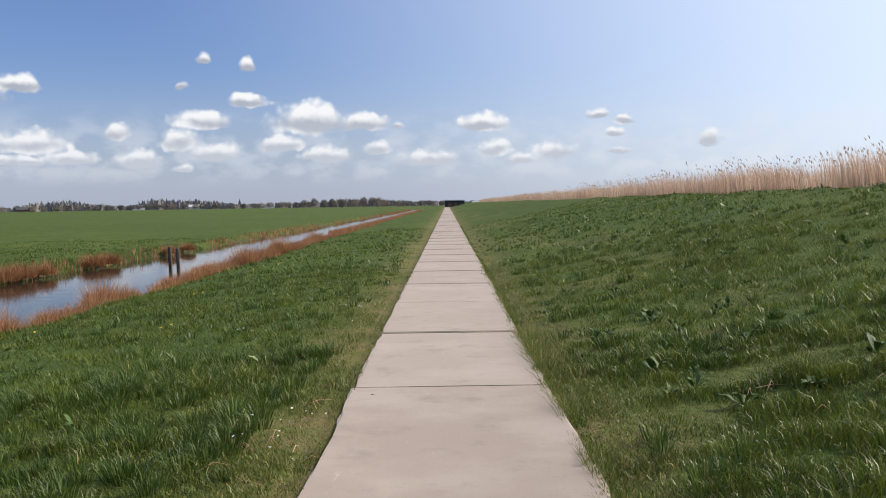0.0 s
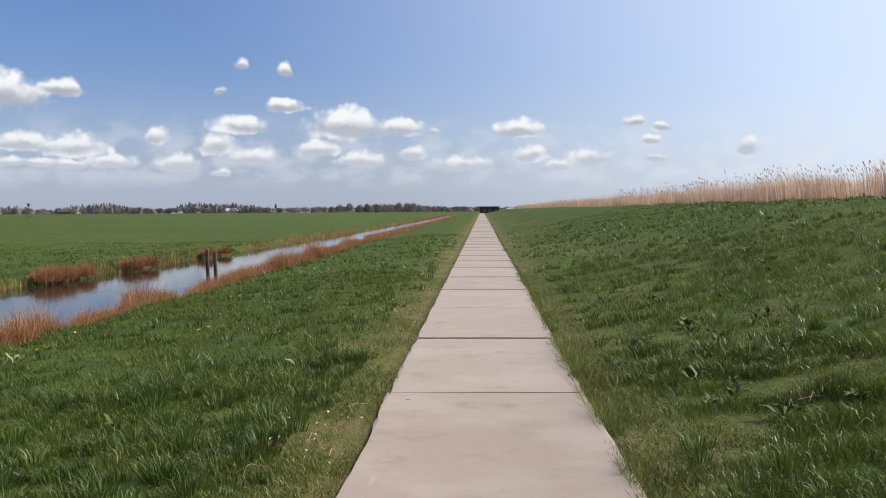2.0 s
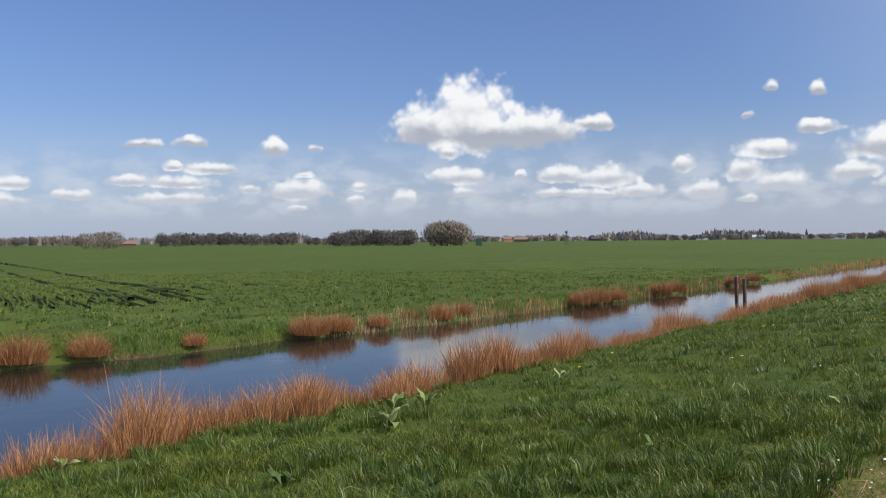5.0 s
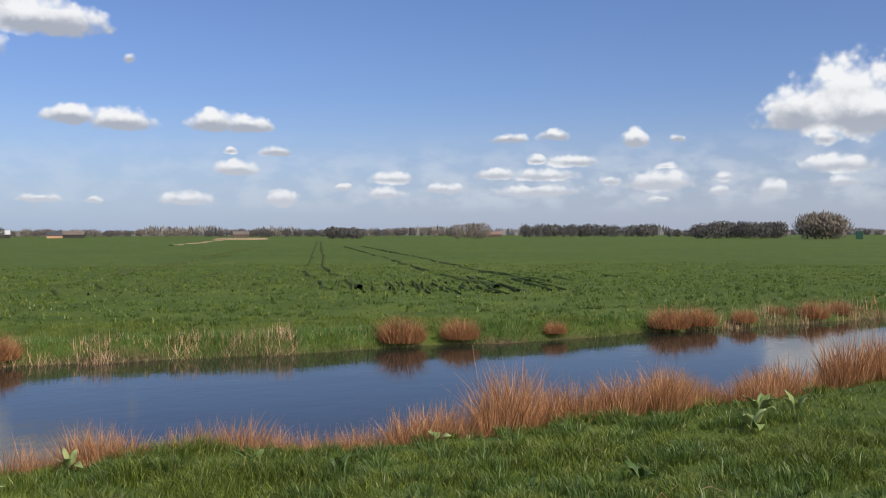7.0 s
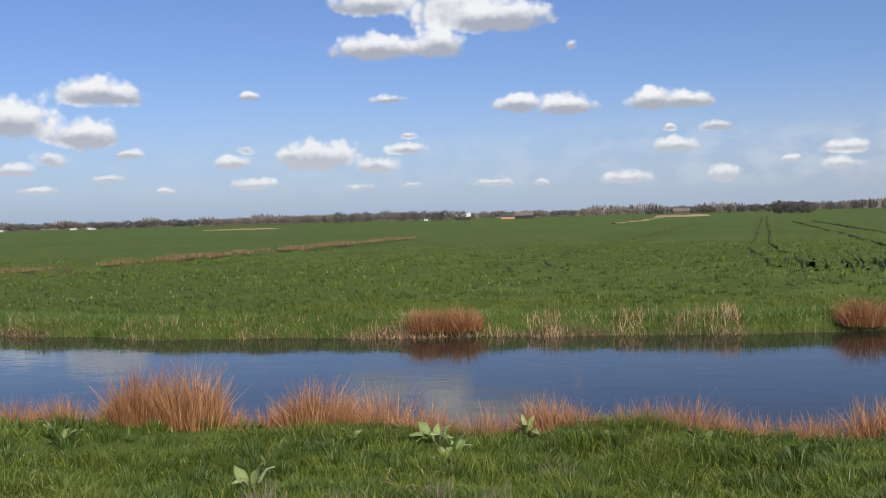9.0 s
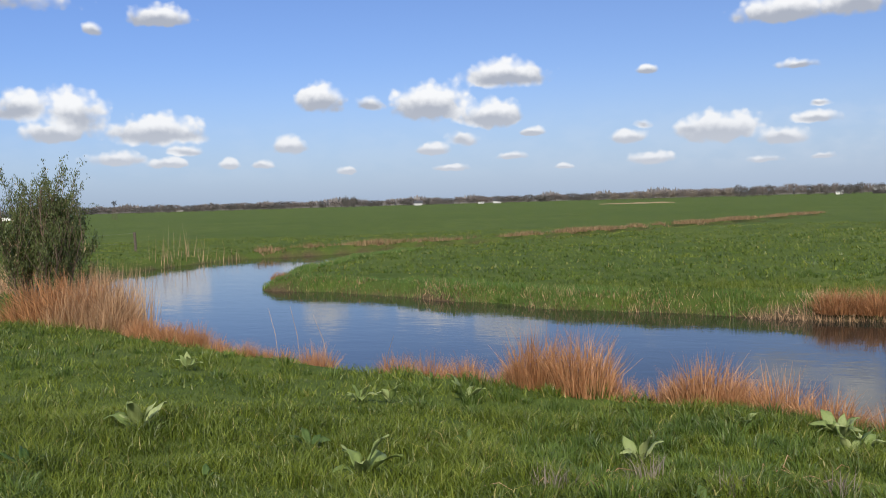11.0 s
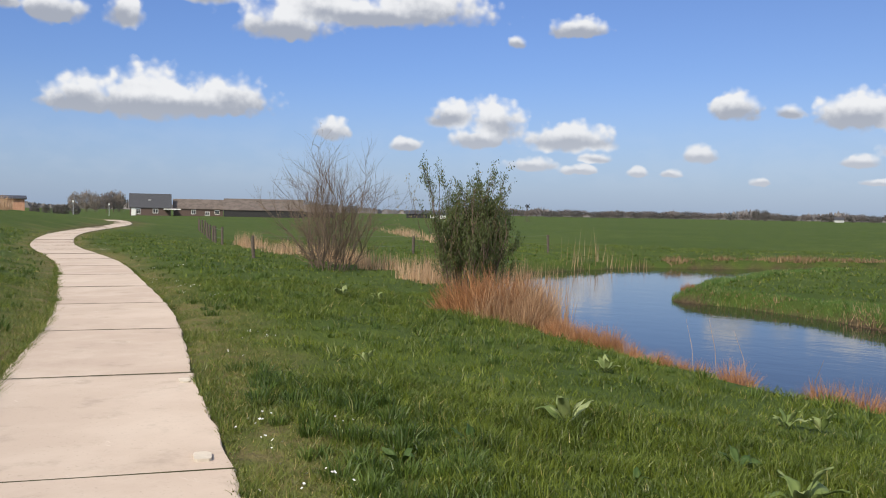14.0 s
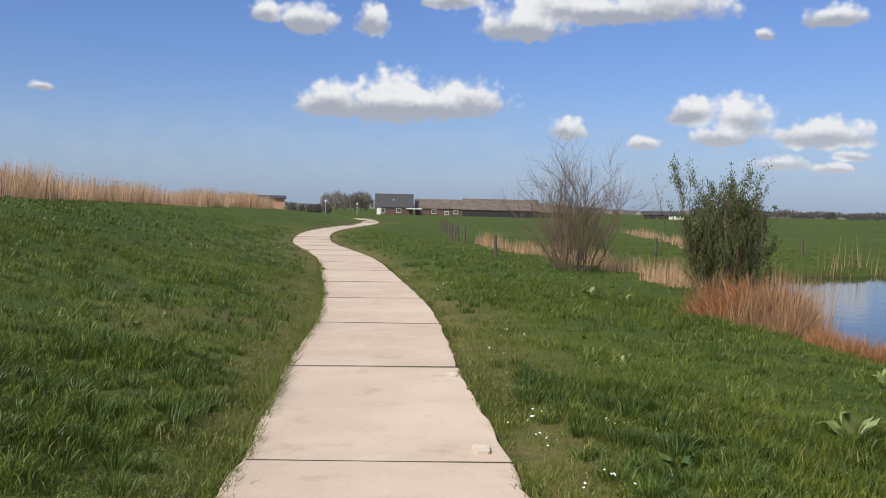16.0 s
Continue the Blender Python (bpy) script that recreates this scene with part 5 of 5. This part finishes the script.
# eroded bare edges of the second ditch and of the field's point
TIP = [(-24.0, -13.0), (-22.9, -9.4), (-21.2, -6.2), (-20.1, -3.6), (-19.6, -1.0), (-18.9, 2.5)]
STRIP = [(-37, -19.2), (-41, -16.2), (-46, -13.2), (-52.5, -8.9), (-64, -3.2), (-92, 9.4)]
for n_, (line, tall, count, clump) in enumerate(((shifted(STRIP, -0.8, -1.7), 0.36, 12000, 1.3), (TIP, 0.12, 1800, 0.8))):
    strip_of("bank_litter", MAT_LITTER, 470 + n_, count, line, 0.55, -0.2, tall, 0.045, "brown dead grass and bare soil on the ditch bank", "soil", clump=clump, lean=0.8)
pieces = [ridge([polar(97.2, 270), polar(95.5, 262), polar(93.5, 268)], 9, 0.25, 461, 3.0), ridge([polar(72.8, 165), polar(71.3, 200), polar(69.9, 290)], 1.6, 0.12, 462, 2.0, broken=0.3),
          ridge([polar(70.2, 330), polar(68.6, 320), polar(67.6, 330)], 12, 0.5, 463, 3.0)]
v, t = merged(pieces)
tagged(mesh_ob("straw_strips", tri_mesh("straw_strips", v, t), MAT_STRAW), "pale straw strips lying in the far fields", "straw", kind="stuff")


# ---- posts and fences ----
def post_mesh(seed, tall, radius):
    rng = random.Random(seed)
    bm = bmesh.new()
    n, rows = 8, []
    heights = (-0.4, 0.0, tall * 0.35, tall * 0.7, tall - 0.012, tall)
    for h in heights:
        k = 0.86 if h == tall else 1.0
        rows.append([bm.verts.new((math.cos(i * math.tau / n) * radius * k * rng.uniform(0.93, 1.05) + 0.012 * h, math.sin(i * math.tau / n) * radius * k * rng.uniform(0.93, 1.05), h)) for i in range(n)])
    for a, b in zip(rows, rows[1:]):
        for i in range(n):
            bm.faces.new((a[i], a[(i + 1) % n], b[(i + 1) % n], b[i]))
    bm.faces.new(rows[-1]), bm.faces.new(rows[0][::-1])
    me = bpy.data.meshes.new("post")
    bm.to_mesh(me)
    bm.free()
    me.materials.append(MAT_POST)
    return me


POSTS = [post_mesh(k, 1.0, 0.06) for k in range(4)]
for x, y, h in ((-8.95, 29.7, 1.02), (-8.65, 29.55, 0.98)):
    ob = new("mooring_post", POSTS[0 if h > 1 else 1])
    ob.matrix_basis = pose(x, y, WATER_Z - 0.05, 2, -3, 40) @ Matrix.Diagonal((1.05, 1.05, h * 1.08, 1))
    tagged(ob, "weathered grey wooden post standing at the ditch edge", "post", "pair of posts in the ditch")


def fence(spots, label, wires=(0.45, 0.9)):
    top = empty("fence", pose(spots[0][0], spots[0][1], 0))
    tagged(top, label, "fence")
    rng = random.Random(int(abs(spots[0][0] * 10)))
    tops = []
    for k, (x, y) in enumerate(spots):
        z = float(ground_at(np.array([x]), np.array([y]), False)[0][0])
        ob = new("post", POSTS[k % 4])
        ob.parent = top
        s = rng.uniform(0.9, 1.1)
        ob.matrix_basis = Matrix.Translation((x - spots[0][0], y - spots[0][1], z)) @ pose(0, 0, 0, rng.uniform(-4, 4), rng.uniform(-4, 4), rng.uniform(0, 360)) @ Matrix.Diagonal((1.1, 1.1, s, 1))
        tops.append((x - spots[0][0], y - spots[0][1], z))
    for h in wires:
        for a, b in zip(tops, tops[1:]):
            mid = ((a[0] + b[0]) / 2, (a[1] + b[1]) / 2, (a[2] + b[2]) / 2 + h - 0.03)
            v, t = tube([(a[0], a[1], a[2] + h), mid, (b[0], b[1], b[2] + h)], [0.004] * 3, 3)
            mesh_ob("wire", tri_mesh("wire", v, t), MAT_WIRE, top)


fence([(-28.2, -41.5), (-30.0, -44.8), (-31.7, -47.6), (-33.4, -50.5), (-35.3, -53.6), (-37.2, -56.6), (-39.2, -60.0), (-41.5, -63.8), (-44, -68), (-46.8, -72.5)], "row of weathered wooden fence posts with thin wire")
fence([(-22.4, -30.8), (-26.4, -30.6), (-30.6, -29.8), (-34.8, -29.0), (-39, -28.2)], "wire fence on wooden posts behind the willows")


# ---- farm and other buildings ----
MAT_ROOF = plain("dark_roof_tiles", (0.045, 0.045, 0.050), (0.075, 0.075, 0.080), 0.6, 3)
MAT_ROOF_OLD = plain("old_brown_roof", (0.10, 0.080, 0.068), (0.17, 0.138, 0.118), 0.85, 0.8)
MAT_BRICK = plain("dark_brick", (0.085, 0.062, 0.055), (0.13, 0.090, 0.075), 0.85, 5)
MAT_RED = plain("orange_brick", (0.42, 0.22, 0.14), (0.52, 0.30, 0.20), 0.85, 4)
MAT_REDROOF = plain("red_roof", (0.17, 0.105, 0.085), (0.24, 0.155, 0.125), 0.8, 3)
MAT_PAINT = plain("white_paint", (0.80, 0.80, 0.78), (0.72, 0.72, 0.70), 0.5, 4)
MAT_DARK = plain("black_boards", (0.018, 0.018, 0.020), (0.035, 0.034, 0.034), 0.7, 4)
MAT_GREY = plain("pale_sheet", (0.48, 0.49, 0.50), (0.38, 0.39, 0.40), 0.6, 1)
MAT_GREEN = plain("green_shed_paint", (0.02, 0.07, 0.05), (0.03, 0.09, 0.06), 0.6, 3)
_g = Stuff("window_glass", rough=0.08, spec=0.6)
MAT_GLASS = _g.colour((0.02, 0.025, 0.03)).mat


def facing(bearing_, dist, z=-0.45, turn=0.0):
    """A place whose x runs along the far view and y away from the standpoint."""
    x, y = polar(bearing_, dist)
    return pose(x, y, z, 0, 0, bearing_ + turn)


def gabled(name, m, long, deep, wall, ridge_z, wall_mat, roof_mat, label, windows=(), hip=0.0, category="house", door=None, chimney=None, over=0.25):
    """A building with a pitched roof; its front lies at y = 0, x from -long/2."""
    top = empty(name, m)
    tagged(top, label, category)
    bm = bmesh.new()
    a, b = -long / 2, long / 2
    pts = [(0, 0), (deep, 0), (deep, wall), (deep / 2, ridge_z - 0.12), (0, wall)]
    ends = [[bm.verts.new((x, y, z)) for y, z in pts] for x in (a, b)]
    bm.faces.new(ends[0]), bm.faces.new(ends[1][::-1])
    for i in range(5):
        j = (i + 1) % 5
        bm.faces.new((ends[0][j], ends[0][i], ends[1][i], ends[1][j]))
    bmesh.ops.recalc_face_normals(bm, faces=bm.faces)
    part("wall", bm, wall_mat, top)
    bm = bmesh.new()
    for s in (0, 1):
        y0 = -over if s == 0 else deep + over
        z0 = wall - over * (ridge_z - wall) / (deep / 2)
        quad = [(a - over, y0, z0), (b + over, y0, z0), (b + over - hip, deep / 2, ridge_z), (a - over + hip, deep / 2, ridge_z)]
        lo = [bm.verts.new(p) for p in quad]
        hi = [bm.verts.new((p[0], p[1], p[2] + 0.16)) for p in quad]
        bm.faces.new(lo), bm.faces.new(hi)
        for i in range(4):
            bm.faces.new((lo[i], lo[(i + 1) % 4], hi[(i + 1) % 4], hi[i]))
    bmesh.ops.recalc_face_normals(bm, faces=bm.faces)
    roof = part("roof", bm, roof_mat, top)
    for x, z, w, h in windows:
        win = part("window", box(bmesh.new(), x - w / 2, -0.05, z, x + w / 2, 0.06, z + h, 0.01), MAT_PAINT, top, "white-framed window")
        part("pane", box(bmesh.new(), x - w / 2 + 0.12, -0.07, z + 0.12, x - 0.04, -0.052, z + h - 0.12), MAT_GLASS, win)
        part("pane", box(bmesh.new(), x + 0.04, -0.07, z + 0.12, x + w / 2 - 0.12, -0.052, z + h - 0.12), MAT_GLASS, win)
    if door is not None:
        part("door", box(bmesh.new(), door - 0.5, -0.06, 0, door + 0.5, 0.05, 2.1, 0.01), MAT_PAINT, top, "white door")
    if chimney is not None:
        part("chimney", box(bmesh.new(), chimney - 0.35, deep / 2 - 0.35, ridge_z - 0.6, chimney + 0.35, deep / 2 + 0.35, ridge_z + 0.7, 0.03), wall_mat, roof)
    return top


farm = gabled("farmhouse", facing(149.9, 240), 9.7, 9.0, 2.05, 5.35, MAT_BRICK, MAT_ROOF, "dark-roofed brick farmhouse at the end of the path", ((-3.2, 0.5, 0.0, 0.0),)[:0] + ((-2.9, 0.35, 1.1, 1.4), (1.2, 0.6, 1.3, 1.1)), door=-4.0)
part("skylight", box(bmesh.new(), -0.5, 2.2, 3.62, 0.1, 2.6, 3.95, 0.02), MAT_PAINT, farm, "small white skylight")
part("awning", box(bmesh.new(), 3.1, -1.6, 1.55, 7.2, -0.1, 1.8, 0.03), MAT_PAINT, farm, "white flat canopy over the terrace")
gabled("farm_annex", facing(147.15, 243), 12.2, 8.0, 1.9, 4.2, MAT_BRICK, MAT_ROOF_OLD, "long low brick farm annex with a brown roof", ((-1.2, 0.5, 1.2, 1.1), (2.2, 0.2, 1.2, 1.0), (4.6, 0.5, 1.2, 1.1)))
gabled("barn", facing(143.3, 236), 19.5, 12.0, 1.8, 4.5, MAT_DARK, MAT_ROOF_OLD, "long barn with a weathered brown roof", category="barn")
gabled("barn", facing(140.0, 262), 9, 10.0, 1.5, 3.4, MAT_DARK, MAT_ROOF_OLD, "low barn with a weathered brown roof", category="barn")
gabled("farm_shed", facing(133.7, 300), 9, 6, 1.4, 2.4, MAT_DARK, MAT_ROOF, "black farm shed with a dark roof in the meadow", category="shed")
gabled("farm_shed", facing(132.6, 300), 5, 5, 1.2, 2.0, MAT_PAINT, MAT_ROOF, "small white farm shed with a dark roof", category="shed")
gabled("brick_house", facing(157.8, 120, 0.4), 4.6, 6, 1.9, 2.2, MAT_RED, MAT_ROOF, "orange brick building behind the dike reeds", category="house")

# dark shed across the far end of the path
shed = empty("shed", facing(-0.5, 380, -0.1))
tagged(shed, "low black wooden shed at the far end of the path", "shed")
part("wall", box(bmesh.new(), -4.0, 0, 0, 4.1, 5, 2.7, 0.03), MAT_DARK, shed)
part("roof", box(bmesh.new(), -4.3, -0.4, 2.7, 4.4, 5.4, 3.0, 0.05), MAT_GREY, shed, "pale flat roof")
for x in (-2.8, -0.4, 2.0):
    part("door", box(bmesh.new(), x, -0.05, 0.05, x + 1.6, -0.005, 1.9, 0.01), MAT_BRICK, shed)
gabled("greenhouse", facing(-2.2, 430), 9, 8, 1.6, 2.6, MAT_PAINT, MAT_GREY, "long white greenhouse behind the dike", category="greenhouse")
ob = part("cabin", box(bmesh.new(), -1.0, -1, 0, 1.0, 1, 2.4, 0.05), MAT_GREEN)
ob.matrix_basis = facing(32.0, 300)
tagged(ob, "small dark green cabin in the field", "shed")
for b, d, l, h, wm, rm, lab in ((29.4, 640, 13, 4.6, MAT_BRICK, MAT_REDROOF, "far brick farm with a red-brown roof"), (30.2, 640, 8, 5, MAT_RED, MAT_REDROOF, "far small brick farm with a red-brown roof"),
                                (24.6, 760, 18, 4.5, MAT_BRICK, MAT_ROOF, "far long farm with a brown roof"), (18.5, 800, 14, 5.5, MAT_PAINT, MAT_ROOF, "far white house on the horizon"),
                                (11.0, 760, 16, 5, MAT_PAINT, MAT_GREY, "far pale farm on the horizon"), (84.2, 520, 5, 2.8, MAT_PAINT, MAT_GREY, "white farmhouse at the field's end"),
                                (82.0, 500, 12, 4.8, MAT_DARK, MAT_GREY, "dark barn with a pale roof at the field's end"), (79.2, 480, 10, 3.6, MAT_RED, MAT_ROOF, "far brick farm among trees"),
                                (78.2, 470, 13, 4.4, MAT_DARK, MAT_ROOF_OLD, "far dark barn at the field's edge"), (105.1, 640, 6, 4, MAT_GREY, MAT_REDROOF, "small far white house on the horizon"),
                                (104.1, 640, 8, 4, MAT_GREY, MAT_ROOF, "small far white house on the horizon"), (68.7, 520, 12, 4, MAT_BRICK, MAT_ROOF_OLD, "far farm with a red roof among trees"),
                                (53.2, 470, 12, 3.4, MAT_BRICK, MAT_REDROOF, "far red-roofed farm between two woods"),
                                (109.0, 640, 8, 4, MAT_GREY, MAT_ROOF, "small far white house on the horizon"), (15.2, 820, 18, 5, MAT_GREY, MAT_GREY, "far grey farm shed on the horizon")):
    gabled("far_house", facing(b, d), l * 0.7, 8, h * 0.4, h * 0.8, wm, rm, lab)

# church spire, wind pumps, lamp posts
church = empty("church", facing(12.66, 1500))
tagged(church, "distant church with a slender dark spire", "church")
part("tower", box(bmesh.new(), -2, -2, 0, 2, 2, 7.0, 0.1), MAT_BRICK, church)
bm = bmesh.new()
bmesh.ops.create_cone(bm, cap_ends=True, segments=8, radius1=2.4, radius2=0.1, depth=7.5, matrix=Matrix.Translation((0, 0, 10.7)))
part("spire", bm, MAT_ROOF, church)


def wind_pump(m, tall, label):
    top = empty("wind_pump", m)
    tagged(top, label, "wind pump")
    for a, b in ((-0.45, -0.45), (0.45, -0.45), (-0.45, 0.45), (0.45, 0.45)):
        v, t = tube([(a, b, 0), (a * 0.15, b * 0.15, tall)], [0.05, 0.04], 5)
        mesh_ob("leg", tri_mesh("leg", v, t), MAT_POST, top)
    hub = part("hub", box(bmesh.new(), -0.15, -0.25, tall - 0.1, 0.15, 0.35, tall + 0.15, 0.03), MAT_DARK, top)
    for k in range(4):
        bm = bmesh.new()
        box(bm, 0.10, -0.03, -0.12, 0.62, 0.0, 0.12, 0.01)
        bmesh.ops.transform(bm, matrix=pose(0, -0.28, tall, 0, 45 + 90 * k, 0) @ pose(0, 0, 0, 25, 0, 0), verts=bm.verts)
        part("blade", bm, MAT_DARK, hub)
    part("tail", box(bmesh.new(), -0.02, 0.4, tall - 0.15, 0.02, 1.1, tall + 0.2, 0.005), MAT_DARK, top)


wind_pump(facing(26.6, 300, -0.45, 20), 4.2, "small dark wind pump standing in the polder field")
wind_pump(facing(127.08, 230, -0.45, 30), 4.0, "small dark wind pump near the ditch bay")
for b, d, h in ((154.15, 185, 2.6), (152.2, 205, 2.2)):
    top = empty("lamp_post", facing(b, d, -0.3))
    tagged(top, "slim grey lamp post beside the path", "lamp post", "lamp posts")
    v, t = tube([(0, 0, 0), (0, 0, h)], [0.06, 0.045], 8)
    mesh_ob("pole", tri_mesh("pole", v, t), MAT_GREY, top)
    bm = bmesh.new()
    bmesh.ops.create_cone(bm, cap_ends=True, segments=10, radius1=0.16, radius2=0.22, depth=0.4, matrix=Matrix.Translation((0, 0, h + 0.18)))
    part("lantern", bm, MAT_PAINT, top, "white lantern head")


# moss and soil in the joints between the slabs
pieces = []
u, n_ = ARC_8 - SLAB * 18, 0
while u < ARC_8 + SLAB * 22:
    p, q, side = on_line(u)
    g = float(ground_at(np.array([p[0]]), np.array([p[1]]), False)[0][0])
    pieces.append(ridge([tuple(p - side * 0.86), tuple(p + side * 0.86)], 0.022, 0.004, 700 + n_, 0.06, -g - 0.001, broken=0.06, cell=0.35))
    u, n_ = u + SLAB, n_ + 1
v, t = merged(pieces)
tagged(mesh_ob("joint_moss", tri_mesh("joint_moss", v, t), make_soil("joint_moss", (0.035, 0.036, 0.018), (0.075, 0.070, 0.035))), "dark moss and soil in the path joints", "moss", kind="stuff")


# pale mortar patches and scuffs on the slabs
def scuff(x, y, long, wide, turn, mat, label):
    rng = random.Random(int(x * 100))
    bm = bmesh.new()
    n = 14
    low = [bm.verts.new((math.copysign(abs(math.cos(k * math.tau / n)) ** 0.4, math.cos(k * math.tau / n)) * long / 2 * rng.uniform(0.86, 1.05),
                         math.copysign(abs(math.sin(k * math.tau / n)) ** 0.4, math.sin(k * math.tau / n)) * wide / 2 * rng.uniform(0.8, 1.08), 0)) for k in range(n)]
    bm.faces.new(low)
    r = bmesh.ops.extrude_face_region(bm, geom=list(bm.faces))
    for v in r["geom"]:
        if isinstance(v, bmesh.types.BMVert):
            v.co.z += 0.02
    bmesh.ops.recalc_face_normals(bm, faces=bm.faces)
    ob = part("mortar_patch", bm, mat)
    ob.matrix_basis = pose(x, y, -0.010, 0, 0, turn)
    return tagged(ob, label, "patch", "mortar patches on the path")


MAT_MORTAR = plain("pale_mortar", (0.66, 0.58, 0.47), (0.58, 0.50, 0.40), 0.9, 20)
for x, y, long, wide, turn in ((-3.37, -5.26, 0.20, 0.12, 61), (-4.72, -7.63, 0.20, 0.10, 61)):
    scuff(x, y, long, wide, turn, MAT_MORTAR, "pale mortar patch on the concrete slab")


# grass hanging over the edges of the slabs
def edge_tufts():
    rng = np.random.RandomState(39)
    per = 26
    u = np.concatenate([ARC_8 + rng.uniform(-14, 34, 900), ARC_8 + rng.uniform(-60, 80, 700)])
    east = rng.rand(len(u)) < 0.68
    x0, y0 = np.interp(u, ARC, LINE[:, 0]), np.interp(u, ARC, LINE[:, 1])
    qx, qy = np.interp(u + 0.2, ARC, LINE[:, 0]) - x0, np.interp(u + 0.2, ARC, LINE[:, 1]) - y0
    q = np.maximum(np.hypot(qx, qy), 1e-6)
    clump = lattice(x0, y0, 0.6, 41)
    ok = rng.rand(len(u)) < 0.25 + 1.2 * clump
    o = np.where(east, 1, -1) * (0.90 - 0.07 * clump * np.where(east, 1, 0.35) + rng.uniform(0, 0.05, len(u)))
    cx, cy = x0 - qy / q * o * -1, y0 + qx / q * o * -1
    s = nearest(cx, cy, COARSE)
    flip = (s > 0) != east
    cx, cy = np.where(flip, 2 * x0 - cx, cx)[ok], np.where(flip, 2 * y0 - cy, cy)[ok]
    size = (np.where(east, 1.0, 0.6) * (0.4 + 0.9 * clump))[ok]
    k = np.repeat(np.arange(len(cx)), per)
    n = len(k)
    p = np.stack([cx[k] + rng.normal(0, 0.045, n), cy[k] + rng.normal(0, 0.045, n), np.full(n, -0.035)], 1)
    h = 0.064 * size[k] * rng.uniform(0.5, 1.25, n)
    v, t = blades(p, h, rng.uniform(0.005, 0.010, n), rng.uniform(0.3, 1.2, n), rng, True, (-0.15, 0))
    tagged(mesh_ob("edge_grass", tri_mesh("edge_grass", v, t), MAT_GRASS), "small grass tufts hanging over the slab edges", "grass", kind="stuff")


edge_tufts()
